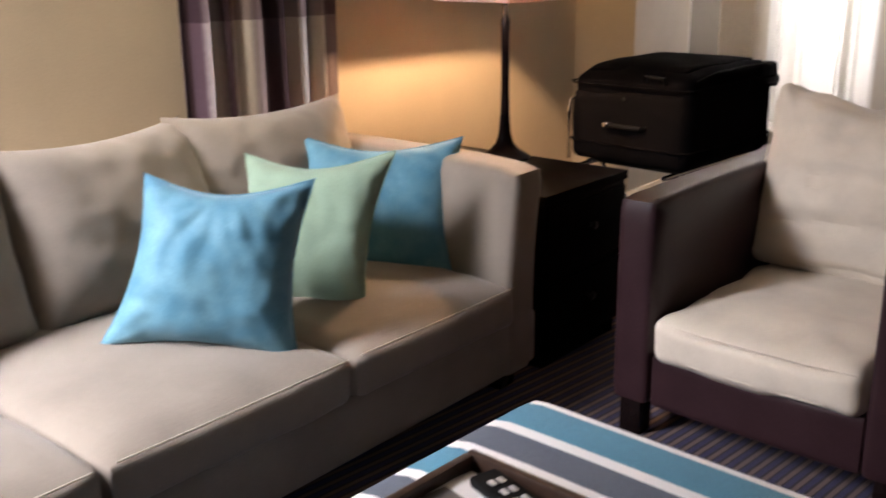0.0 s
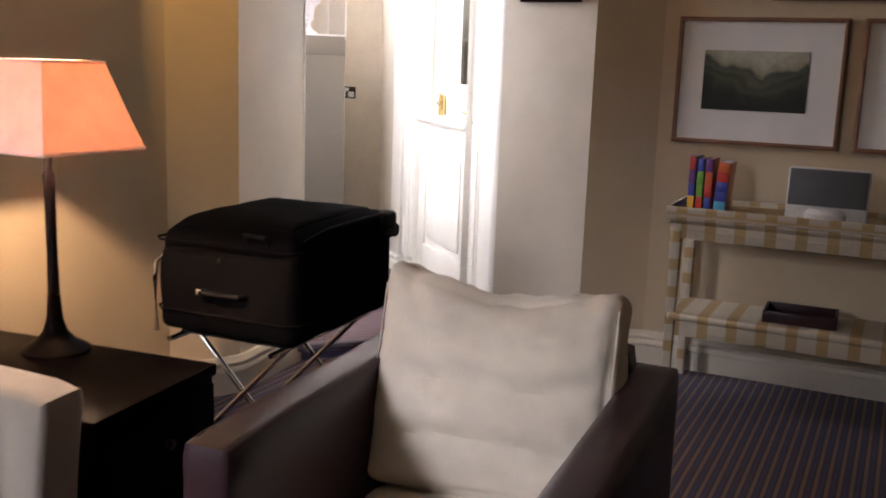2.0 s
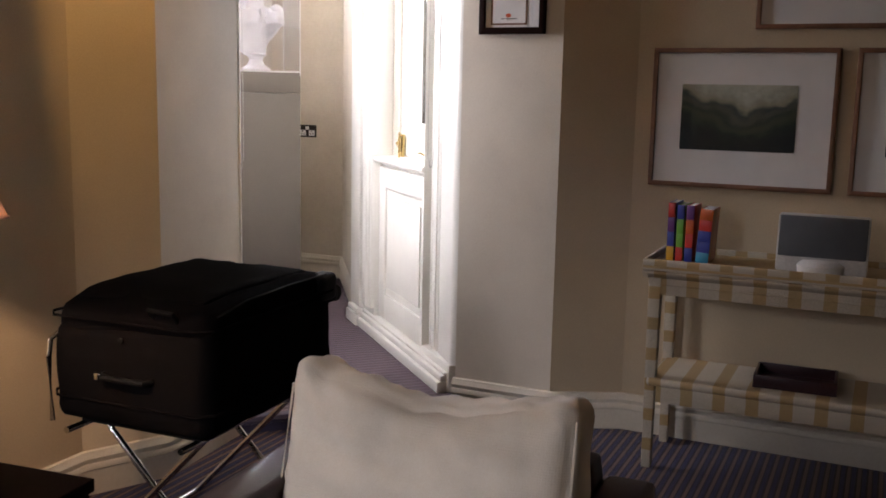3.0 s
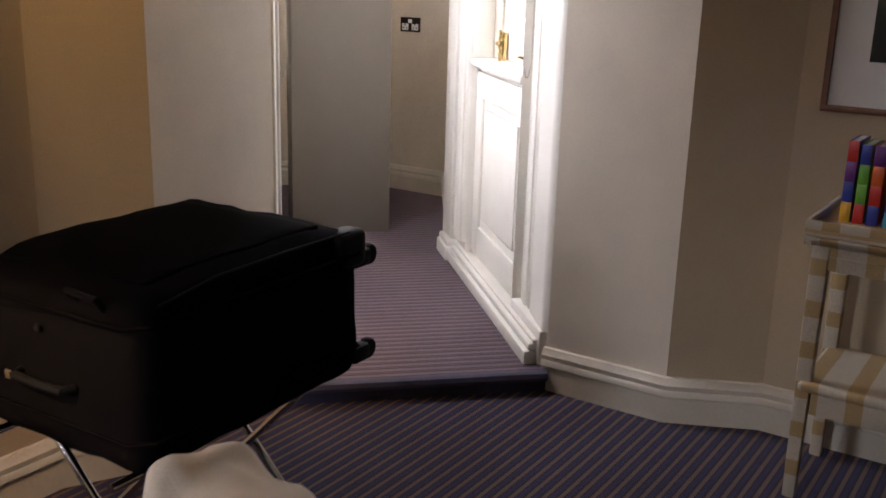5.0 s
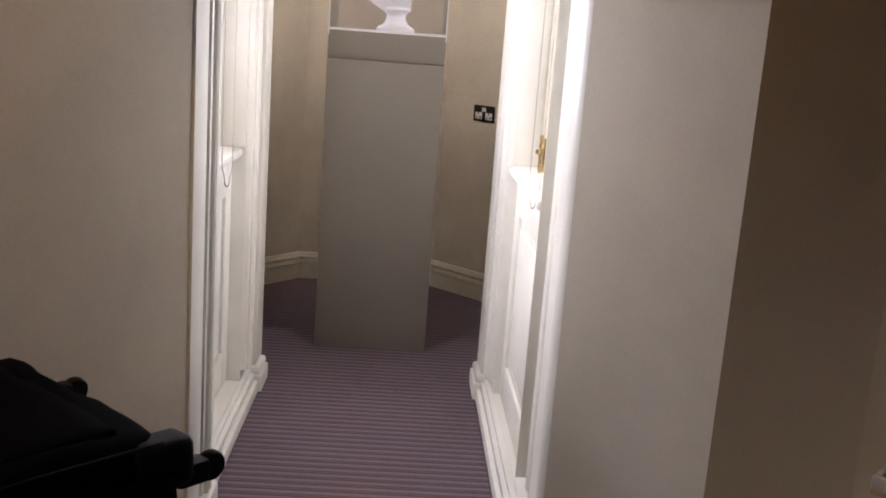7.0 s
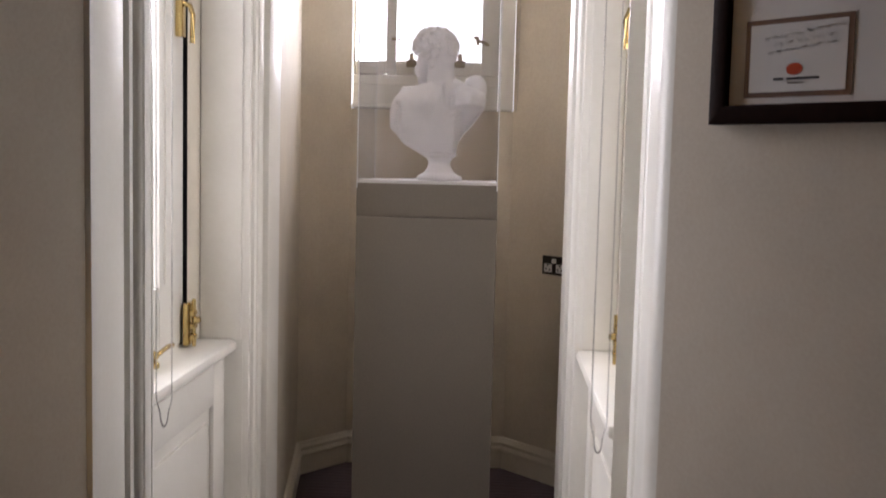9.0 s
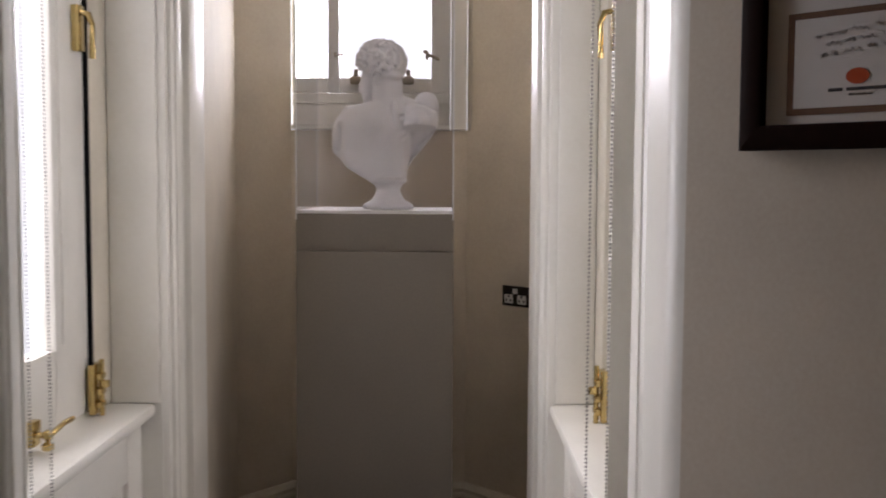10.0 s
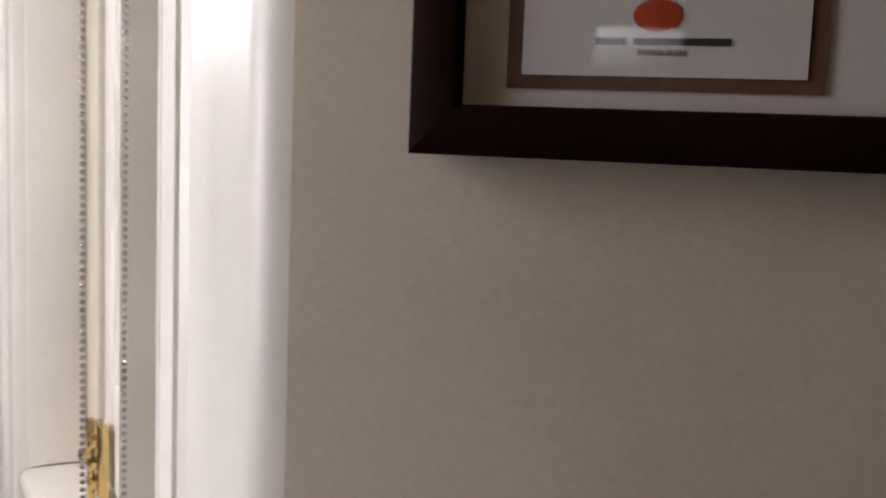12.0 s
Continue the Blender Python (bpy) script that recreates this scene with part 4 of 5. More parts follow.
def suitcase():
    t = thing("suitcase", pose(0.865, 2.785, 0.425, 0, 0, 47), "large black soft suitcase lying on a folding rack", "suitcase")
    L, W, H = 0.688, 0.53, 0.375
    part("body", block(0, 0, 0, L, W, H - 0.05, 0.045, (0.006, 0.006, 0), 12, 0.008, 3.0), NYLON, t)
    part("lid", block(0.005, 0.005, H - 0.09, L - 0.03, W - 0.005, H, 0.04, (0.003, 0.003, 0.012), 12, 0.010, 8.0), NYLON, t)
    part("front_pocket", block(0.06, 0.05, H - 0.015, L - 0.10, W - 0.05, H + 0.012, 0.014, (0, 0, 0.006), 8, 0.006, 5.0), NYLON, t)
    for ob in t.children:
        for v in ob.data.vertices:
            if v.co.z > 0.18:
                k = min(1.0, (v.co.z - 0.18) / 0.15)
                v.co.z -= k * (0.045 * max(0.0, 1 - v.co.x / 0.22) ** 2 * (0.35 + 0.65 * v.co.y / W) + 0.004 * max(0.0, v.co.y / W) ** 2)
                v.co.x += k * 0.012 * max(0.0, 1 - v.co.x / 0.22)
    part("edge_trim", tube(bmesh.new(), [(0.06, 0.004, H - 0.035), (0.20, 0.0, H - 0.012), (0.42, 0.0, H - 0.008), (L - 0.05, 0.004, H - 0.012)], 0.003, 6), TRIMGREY, t, "thin grey edge piping")
    for z in (0.08, H - 0.065):
        bm = bmesh.new()
        pts = [(0.03, -0.008, z), (L - 0.03, -0.008, z), (L + 0.006, 0.04, z), (L + 0.006, W - 0.04, z), (L - 0.03, W + 0.008, z), (0.03, W + 0.008, z), (-0.008, W - 0.03, z), (-0.008, 0.03, z), (0.03, -0.008, z)]
        tube(bm, pts, 0.004, 6, False)
        part("zip", bm, NYLON, t)
    bm = bmesh.new()
    tube(bm, [(-0.006, 0.17, 0.16), (-0.03, 0.18, 0.16), (-0.034, 0.25, 0.16), (-0.03, 0.32, 0.16), (-0.006, 0.33, 0.16)], 0.009, 8)
    part("carry_handle", bm, RUBBER, t)
    part("handle_badge", boxed(-0.040, 0.318, 0.152, -0.030, 0.338, 0.172, 0.003), CHROME, t, "shiny metal handle end")
    bm = lathe(bmesh.new(), [(0.008, 0), (0.008, 0.003), (0.003, 0.005)], 16, Matrix.Translation((-0.006, 0.27, 0.262)) @ Matrix.Rotation(radians(-90), 4, "Y"))
    part("emblem", bm, RUBBER, t)
    for y in (0.035, W - 0.035):
        for z in (0.035, H - 0.095):
            w = part("wheel", lathe(bmesh.new(), [(0.008, -0.011), (0.024, -0.011), (0.027, -0.006), (0.027, 0.006), (0.024, 0.011), (0.008, 0.011)], 20, Matrix.Translation((L + 0.064, y, z)) @ Matrix.Rotation(radians(90), 4, "X")), RUBBER, t)
            part("wheel_fork", boxed(L - 0.01, y - 0.020, z - 0.022, L + 0.056, y + 0.020, z + 0.022, 0.010), RUBBER, w)
    part("corner_guard", block(L - 0.10, -0.010, H - 0.10, L + 0.008, 0.06, H - 0.01, 0.02, n=5), RUBBER, t)
    bm = bmesh.new()
    tube(bm, [(0.01, 0.10, H - 0.03), (-0.012, 0.10, H + 0.0), (-0.012, 0.18, H + 0.004), (0.01, 0.18, H - 0.02)], 0.007, 6)
    bmesh.ops.translate(bm, verts=bm.verts, vec=(0.01, 0, -0.025))
    part("strap", bm, RUBBER, t)
    return t


suitcase()


def luggage_rack():
    t = thing("luggage_rack", pose(0.865, 2.785, 0, 0, 0, 47) @ Matrix.Diagonal((1, 1, 0.935, 1)), "folding chrome luggage rack with dark straps", "luggage rack")
    for x in (0.10, 0.56):
        for s in (0, 1):
            y0, y1 = (0.07, 0.46) if s else (0.46, 0.07)
            bm = bmesh.new()
            tube(bm, [(x + 0.02 * s, y0, 0.012), (x + 0.02 * s, y1, 0.442)], 0.010, 12)
            part("leg", bm, CHROME, t)
    for y in (0.07, 0.46):
        bm = bmesh.new()
        tube(bm, [(-0.02, y, 0.438), (0.62, y, 0.438)], 0.010, 12)
        part("top_bar", bm, CHROME, t)
        bm = bmesh.new()
        tube(bm, [(0.10, y, 0.014), (0.58, y, 0.014)], 0.010, 12)
        part("foot_bar", bm, CHROME, t)
    for x in (0.08, 0.33, 0.60):
        part("strap", boxed(x - 0.03, 0.06, 0.444, x + 0.03, 0.47, 0.452, 0.002), TRIMGREY, t, "dark woven strap")
    bm = bmesh.new()
    tube(bm, [(-0.014, 0.515, 0.46), (-0.016, 0.517, 0.66), (-0.010, 0.515, 0.71), (0.02, 0.512, 0.725)], 0.008, 10)
    part("back_stop", bm, CHROME, t)
    return t


luggage_rack()


def console():
    t = thing("console_table", pose(2.47, 3.27, 0, 0, 0, -45), "cream and straw checked painted console table with shelf", "console table")
    W, D, H = 1.20, 0.38, 0.77
    check = striped("checked_paint", (1, 0, 0), 0.115, [(0.0, (0.46, 0.405, 0.32)), (0.62, (0.36, 0.255, 0.125))], 0.55, 0.002, False, 0.03, 0.0)
    checkz = striped("checked_leg_paint", (0, 0, 1), 0.115, [(0.0, (0.46, 0.405, 0.32)), (0.6, (0.36, 0.255, 0.125))], 0.55, 0.002, False, 0.0, 0.0)
    part("top", boxed(0, 0, H - 0.02, W, D, H, 0.005), checkz, t)
    for a, b, c, d in ((0, 0, W, 0.012), (0, D - 0.012, W, D), (0, 0.012, 0.012, D - 0.012), (W - 0.012, 0.012, W, D - 0.012)):
        part("rim", boxed(a, b, H - 0.004, c, d, H + 0.022, 0.004), check, t)
    # moulded lip under the top and a bead along the apron
    lip = [(0, 0), (0.016, 0.0), (0.022, -0.006), (0.020, -0.013), (0.012, -0.018), (0.006, -0.026), (0, -0.028)]
    part("moulding", sweep(bmesh.new(), lip, (0.0, 0.020, H - 0.0205), (W, 0.020, H - 0.0205), (0, -1, 0)), check, t)
    part("moulding", sweep(bmesh.new(), lip, (0.020, D, H - 0.0205), (0.020, 0.0, H - 0.0205), (-1, 0, 0)), checkz, t)
    part("bead", boxed(0.066, 0.013, H - 0.078, W - 0.066, 0.022, H - 0.071, 0.003), check, t)
    part("apron", boxed(0.035, 0.02, H - 0.11, W - 0.035, 0.04, H - 0.021, 0.003), check, t)
    part("apron", boxed(0.035, D - 0.04, H - 0.11, W - 0.035, D - 0.02, H - 0.021, 0.003), check, t)
    for x in (0.025, W - 0.045):
        part("apron", boxed(x, 0.045, H - 0.11, x + 0.02, D - 0.045, H - 0.021, 0.003), check, t)
    for x in (0.02, W - 0.065):
        for y in (0.015, D - 0.06):
            bm = bmesh.new()
            box(bm, x, y, 0, x + 0.045, y + 0.045, H - 0.022, 0.004)
            for v in bm.verts:
                if v.co.z < 0.1:
                    v.co.x = x + 0.0225 + (v.co.x - x - 0.0225) * 0.72
                    v.co.y = y + 0.0225 + (v.co.y - y - 0.0225) * 0.72
            part("leg", bm, checkz, t)
    part("shelf", boxed(0.03, 0.008, 0.318, W - 0.03, D - 0.02, 0.35, 0.014, 4), check, t)
    part("shelf_apron", boxed(0.066, 0.024, 0.255, W - 0.066, 0.042, 0.324, 0.003), check, t)
    return t


console()
CON = pose(2.47, 3.27, 0, 0, 0, -45)


def book(x, w, h, d, cols, lean=0.0, cover=None):
    t = thing("book", CON @ pose(x, 0.13, 0.771, 0, lean, 0), "upright paperback with a bright banded spine", "book", group="books on the console")
    ms = [mat("book_ink", c, 0.4, vary=0.08) for c in cols]
    part("pages", boxed(0.003, 0.006, 0.003, w - 0.003, d - 0.004, h - 0.003), PAPER, t)
    for xx in (0, w - 0.003):
        part("cover", boxed(xx, 0.0, 0, xx + 0.003, d, h, 0.0008), cover or ms[1], t)
    k = len(cols)
    for i, mm in enumerate(ms):
        part("spine_band", boxed(0, -0.003, h * i / k, w, 0.004, h * (i + 1) / k, 0.0008), mm, t)
    return t


RED, BLU, GRN, YEL, ORG, CYA, PUR = (0.55, 0.03, 0.02), (0.03, 0.05, 0.35), (0.15, 0.42, 0.04), (0.75, 0.42, 0.03), (0.68, 0.13, 0.02), (0.05, 0.35, 0.60), (0.14, 0.03, 0.22)
book(0.055, 0.026, 0.215, 0.14, [YEL, BLU, PUR, RED])
book(0.088, 0.026, 0.208, 0.14, [RED, GRN, GRN, BLU])
book(0.121, 0.028, 0.208, 0.14, [BLU, RED, ORG, PUR])
book(0.161, 0.046, 0.200, 0.15, [CYA, BLU, BLU, RED, ORG], 3, mat("book_art", (0.42, 0.10, 0.03), 0.4, vary=0.3, scale=22, second=(0.30, 0.17, 0.06)))


def speaker():
    t = thing("speaker_dock", CON @ pose(0.44, 0.12, 0.771), "silver music dock with a dark grey mesh front", "speaker")
    bm = boxed(0, 0, 0.0, 0.30, 0.06, 0.20, 0.008)
    for v in bm.verts:
        v.co.y += v.co.z * 0.12
    part("body", bm, SILVER, t)
    bm = boxed(0.006, -0.006, 0.055, 0.294, 0.002, 0.197, 0.004)
    for v in bm.verts:
        v.co.y += v.co.z * 0.12
    part("mesh", bm, GREYMESH, t)
    part("dock", lathe(bmesh.new(), [(0.05, 0.0), (0.075, 0.004), (0.078, 0.03), (0.06, 0.045), (0.002, 0.048)], 28, Matrix.Translation((0.15, 0.0, 0)) @ Matrix.Diagonal((1, 0.75, 1, 1))), SILVER, t)
    return t


speaker()
t = thing("letter_tray", CON @ pose(0.40, 0.07, 0.351, 0, 0, 2), "dark brown leather desk tray on the console's shelf", "tray")
for a in (boxed(0, 0, 0, 0.28, 0.20, 0.008), boxed(0, 0, 0.006, 0.28, 0.010, 0.045, 0.003), boxed(0, 0.19, 0.006, 0.28, 0.20, 0.045, 0.003), boxed(0, 0.01, 0.006, 0.010, 0.19, 0.045, 0.003), boxed(0.27, 0.01, 0.006, 0.28, 0.19, 0.045, 0.003)):
    part("panel", a, LEATHER, t)


def framed(name, m, w, h, border, frame_mat, label, group=""):
    """A picture in a moulded frame, its lower left corner at the origin, facing -Y."""
    t = thing(name, m, label, "picture", group)
    outer, inner = [(0, 0), (w, 0), (w, h), (0, h)], [(border, border), (w - border, border), (w - border, h - border), (border, h - border)]
    for i in range(4):
        k = (i + 1) % 4
        bm = bmesh.new()
        quad = [outer[i], outer[k], inner[k], inner[i]]
        fr, bk = ([bm.verts.new((x, y, z)) for x, z in quad] for y in (-0.020, -0.002))
        for a in range(4):
            bm.faces.new((fr[a], fr[(a + 1) % 4], bk[(a + 1) % 4], bk[a]))
        bm.faces.new(fr)
        bm.faces.new(bk[::-1])
        along = [e for e in bm.edges if {e.verts[0], e.verts[1]} in ({fr[0], fr[1]}, {fr[2], fr[3]})]
        bmesh.ops.bevel(bm, geom=along, offset=0.003, segments=2, profile=0.5, affect="EDGES")
        part("frame", bm, frame_mat, t)
    part("mount", boxed(border * 0.7, -0.009, border * 0.7, w - border * 0.7, -0.004, h - border * 0.7), PAPER, t)
    g = part("glass", boxed(border * 0.7, -0.0135, border * 0.7, w - border * 0.7, -0.0120, h - border * 0.7), CARDGLASS if frame_mat == BLACKFRAME else PICGLASS, t)
    g.visible_shadow = False
    return t


def landscape(name):
    """A misty valley: dark hills below a pale sky, in paint."""
    m = bpy.data.materials.new(name)
    m.use_nodes = True
    n, l = m.node_tree.nodes, m.node_tree.links
    b = n["Principled BSDF"]
    tc, sp, nz, ad, rp, n2, mx = (n.new(k) for k in ("ShaderNodeTexCoord", "ShaderNodeSeparateXYZ", "ShaderNodeTexNoise", "ShaderNodeMath", "ShaderNodeValToRGB", "ShaderNodeTexNoise", "ShaderNodeMixRGB"))
    nz.inputs["Scale"].default_value, nz.inputs["Detail"].default_value = 9.0, 8
    n2.inputs["Scale"].default_value = 45
    l.new(tc.outputs["Generated"], sp.inputs[0])
    l.new(tc.outputs["Object"], nz.inputs["Vector"])
    l.new(tc.outputs["Object"], n2.inputs["Vector"])
    ad.operation = "MULTIPLY_ADD"
    ad.inputs[1].default_value = -0.55
    l.new(nz.outputs["Fac"], ad.inputs[0])
    # the hills rise towards both sides of the valley
    va, vb, vc = n.new("ShaderNodeMath"), n.new("ShaderNodeMath"), n.new("ShaderNodeMath")
    va.operation, vb.operation, vc.operation = "SUBTRACT", "ABSOLUTE", "MULTIPLY_ADD"
    va.inputs[1].default_value, vc.inputs[1].default_value = 0.58, -0.62
    l.new(sp.outputs["X"], va.inputs[0])
    l.new(va.outputs[0], vb.inputs[0])
    l.new(vb.outputs[0], vc.inputs[0])
    l.new(sp.outputs["Z"], vc.inputs[2])
    sh = n.new("ShaderNodeMath")
    sh.inputs[1].default_value = 0.24
    l.new(vc.outputs[0], sh.inputs[0])
    l.new(sh.outputs[0], ad.inputs[2])
    e = rp.color_ramp.elements
    e[0].position, e[0].color = 0.0, (0.010, 0.014, 0.012, 1)
    e[1].position, e[1].color = 0.75, (0.42, 0.42, 0.34, 1)
    for p, c in ((0.12, (0.022, 0.032, 0.020)), (0.22, (0.060, 0.066, 0.036)), (0.30, (0.035, 0.045, 0.030)), (0.38, (0.085, 0.088, 0.058)), (0.46, (0.050, 0.062, 0.052)), (0.54, (0.26, 0.25, 0.17))):
        e.new(p).color = (*c, 1)
    mx.blend_type = "OVERLAY"
    mx.inputs["Fac"].default_value = 0.3
    l.new(ad.outputs[0], rp.inputs["Fac"])
    l.new(rp.outputs["Color"], mx.inputs["Color1"])
    l.new(n2.outputs["Fac"], mx.inputs["Color2"])
    l.new(mx.outputs["Color"], b.inputs["Base Color"])
    b.inputs["Roughness"].default_value = 0.8
    return m


LAND = landscape("landscape_paint")
PW = pose(2.687, 3.613, 0, 0, 0, -45) @ pose(0, 0.018, 0)
for dx, z in ((0.0, 1.025), (0.735, 1.025), (0.372, 1.625)):
    f = framed("landscape_picture", PW @ pose(dx, 0, z), 0.68, 0.532, 0.018, FRAMEWOOD, "misty green valley landscape in a thin brown frame", "pictures above the console")
    part("painting", boxed(0.115, -0.0105, 0.145, 0.54, -0.0085, 0.395), LAND, f)


# ---- things: turret ----
def cert_frame():
    t = framed("certificate_frame", pose(2.118, 4.018, 1.605, 0, 0, -45) @ pose(0, 0.0, 0), 0.282, 0.46, 0.0265, BLACKFRAME, "dark wooden frame holding a signed card and a photograph")
    brown = mat("brown_card", (0.15, 0.068, 0.036), 0.7)
    part("backing_card", boxed(0.0255, -0.0089, 0.0255, 0.2565, -0.0087, 0.4345), mat("taupe_mount_card", (0.47, 0.40, 0.35), 0.8, vary=0.04), t)
    part("card_border", boxed(0.050, -0.0102, 0.036, 0.205, -0.0088, 0.142), brown, t)
    part("card", boxed(0.058, -0.0110, 0.043, 0.197, -0.0104, 0.135), PAPER, t)
    part("seal", lathe(bmesh.new(), [(0.0095, 0), (0.0095, 0.0004), (0.002, 0.0005)], 20, Matrix.Translation((0.125, -0.0111, 0.073)) @ Matrix.Rotation(radians(90), 4, "X") @ Matrix.Diagonal((1.25, 0.85, 1, 1))), mat("red_seal", (0.58, 0.07, 0.02), 0.35), t)
    ink = mat("ink", (0.03, 0.03, 0.035), 0.6)

    def words(text, x, z, size):
        cu = bpy.data.curves.new("text", "FONT")
        cu.body, cu.size, cu.align_x, cu.extrude = text, size, "CENTER", 0.00012
        ob = new("lettering", cu)
        me = bpy.data.meshes.new_from_object(ob)
        bpy.data.objects.remove(ob)
        o = new("lettering", me)
        me.materials.append(ink)
        o.parent = t
        o.matrix_local = pose(x, -0.0112, z, 90, 0, 0)
    words("EDINBURGH", 0.128, 0.0535, 0.0042)
    part("logo_bar", boxed(0.095, -0.0114, 0.0585, 0.110, -0.0111, 0.0620), ink, t)
    part("logo_bar", boxed(0.114, -0.0114, 0.0585, 0.161, -0.0111, 0.0620), ink, t)
    pen = mat("pen_ink", (0.22, 0.21, 0.215), 0.6)
    rnd = random.Random(4)
    for zz in (0.118, 0.108, 0.098):
        bm = bmesh.new()
        x = 0.075 + rnd.random() * 0.02
        while x < 0.18:
            w = 0.006 + rnd.random() * 0.014
            pts = [(x + w * i / 18, -0.0112, zz + (x - 0.1) * 0.12 + 0.0026 * math.sin(i * 1.05 + x * 900) * (0.4 + 0.8 * math.sin(i * 0.4 + x * 300) ** 2)) for i in range(19)]
            tube(bm, pts, 0.00020, 4)
            x += w + 0.002 + rnd.random() * 0.004
        part("handwriting", bm, pen, t)
    part("photo_border", boxed(0.068, -0.0102, 0.172, 0.192, -0.0088, 0.40), brown, t)
    part("photo", boxed(0.078, -0.0110, 0.182, 0.182, -0.0104, 0.39), mat("brown_photo", (0.20, 0.10, 0.05), 0.5, vary=0.35, scale=30), t)
    return t


cert_frame()


def plinth():
    t = thing("plinth", pose(1.55, 6.25, FLOOR_T), "tall taupe painted square display plinth", "plinth")
    part("column", boxed(-0.25, -0.25, 0, 0.25, 0.25, 1.278, 0.003), PLINTH, t)
    part("cap", boxed(-0.25, -0.25, 1.281, 0.25, 0.25, 1.398, 0.003), PLINTH, t)
    part("joint", boxed(-0.247, -0.247, 1.2785, 0.247, 0.247, 1.2805), PLINTH, t)
    part("top_board", boxed(-0.245, -0.245, 1.3985, 0.245, 0.245, 1.408), PAPER, t, "white board under the case")
    return t


plinth()


def vitrine():
    t = thing("display_case", pose(1.55, 6.25, FLOOR_T + 1.409), "clear acrylic display case over the bust", "display case")
    h, a, th = 0.75, 0.25, 0.006
    for nm, bm in (("front_sheet", boxed(-a, -a, 0, a, -a + th, h)), ("rear_sheet", boxed(-a, a - th, 0, a, a, h)), ("side_sheet", boxed(-a, -a + th, 0, -a + th, a - th, h)), ("side_sheet", boxed(a - th, -a + th, 0, a, a - th, h)), ("lid_sheet", boxed(-a, -a, h + 0.0005, a, a, h + th))):
        o = part(nm, bm, ACRYLIC, t)
        o.visible_shadow = False
    for x in (-a, a - 0.004):
        for y in (-a - 0.001, a - 0.003):
            part("edge", boxed(x, y, -0.03 if y < 0 else 0, x + 0.004, y + 0.004, h), EDGE, t, "polished acrylic edge")
    return t


vitrine()


def bust():
    """A classical plaster bust seen from behind, head turned aside, in one piece."""
    bm = bmesh.new()

    def ball(c, r, rot=(0, 0, 0), seg=24):
        m = pose(*c, *rot) @ Matrix.Diagonal((*r, 1))
        bmesh.ops.create_uvsphere(bm, u_segments=seg, v_segments=seg // 2, radius=1, matrix=m)

    lathe(bm, [(0.088, 0.0), (0.090, 0.010), (0.084, 0.018), (0.060, 0.030), (0.048, 0.048), (0.042, 0.068), (0.050, 0.085), (0.068, 0.094), (0.068, 0.102), (0.05, 0.110)], 36)
    # torso, cut off slanting below: height, sides, depth
    rows = ((0.098, -0.072, 0.062, 0.045), (0.120, -0.110, 0.066, 0.055), (0.142, -0.146, 0.068, 0.064), (0.178, -0.176, 0.088, 0.074), (0.198, -0.199, 0.108, 0.080),
            (0.237, -0.198, 0.140, 0.085), (0.280, -0.190, 0.170, 0.088), (0.310, -0.178, 0.177, 0.085), (0.335, -0.162, 0.170, 0.076), (0.352, -0.138, 0.120, 0.064), (0.370, -0.062, 0.068, 0.050))
    top = rows[-1][0]
    rings = []
    for k in range(46):
        z = 0.098 + (top - 0.098) * k / 45
        lo = max(i for i in range(10) if rows[i][0] <= z + 1e-6)
        f = (z - rows[lo][0]) / (rows[lo + 1][0] - rows[lo][0])
        xl, xr, d = (rows[lo][i] + (rows[lo + 1][i] - rows[lo][i]) * f for i in (1, 2, 3))
        c, r = (xl + xr) / 2, (xr - xl) / 2
        ring = []
        for i in range(72):
            a = 2 * math.pi * i / 72
            x = c + r * math.copysign(abs(math.cos(a)) ** 0.6, math.cos(a))
            y = d * math.copysign(abs(math.sin(a)) ** 0.75, math.sin(a))
            if y < 0:
                up = max(0.0, min(1.0, (z - 0.14) / 0.12))
                y += up * 0.040 * math.exp(-((x - 0.050) / 0.018) ** 2)
                y -= up * 0.050 * math.exp(-((x - 0.115) / 0.040) ** 2 - ((z - 0.305) / 0.045) ** 2)
                y -= 0.045 * math.exp(-((x + 0.030) / 0.050) ** 2 - ((z - 0.295) / 0.045) ** 2)
                y += 0.100 * max(0.0, min(1.0, (x - 0.058) / 0.016)) * max(0.0, min(1.0, (0.285 - z) / 0.014))
                y += 0.045 * max(0.0, min(1.0, (-0.148 - x) / 0.014)) * max(0.0, min(1.0, (0.30 - z) / 0.03))
                y += 0.016 * math.exp(-((x - 0.10) / 0.05) ** 2 - ((z - 0.225) / 0.03) ** 2)
            ring.append(bm.verts.new((x, y, z)))
        rings.append(ring)
    for a, b in zip(rings, rings[1:]):
        for k in range(72):
            bm.faces.new((a[k], a[(k + 1) % 72], b[(k + 1) % 72], b[k]))
    bm.faces.new(rings[0][::-1])
    bm.faces.new(rings[-1])
    # stumps of the arms: one cut off low, the other raised
    ball((-0.172, 0.006, 0.262), (0.026, 0.050, 0.066), (0, 8, 0))
    ball((-0.128, -0.010, 0.338), (0.030, 0.034, 0.018), (0, 14, 0))
    ball((0.130, 0.020, 0.352), (0.048, 0.058, 0.056), (0, 12, 0))
    # shoulder blades and the slope up to the neck
    ball((0.060, 0.005, 0.358), (0.062, 0.048, 0.030), (0, 18, 0))
    ball((-0.070, 0.005, 0.346), (0.066, 0.046, 0.020), (0, -6, 0))
    ball((-0.055, -0.070, 0.290), (0.070, 0.032, 0.052), (0, -10, 0))
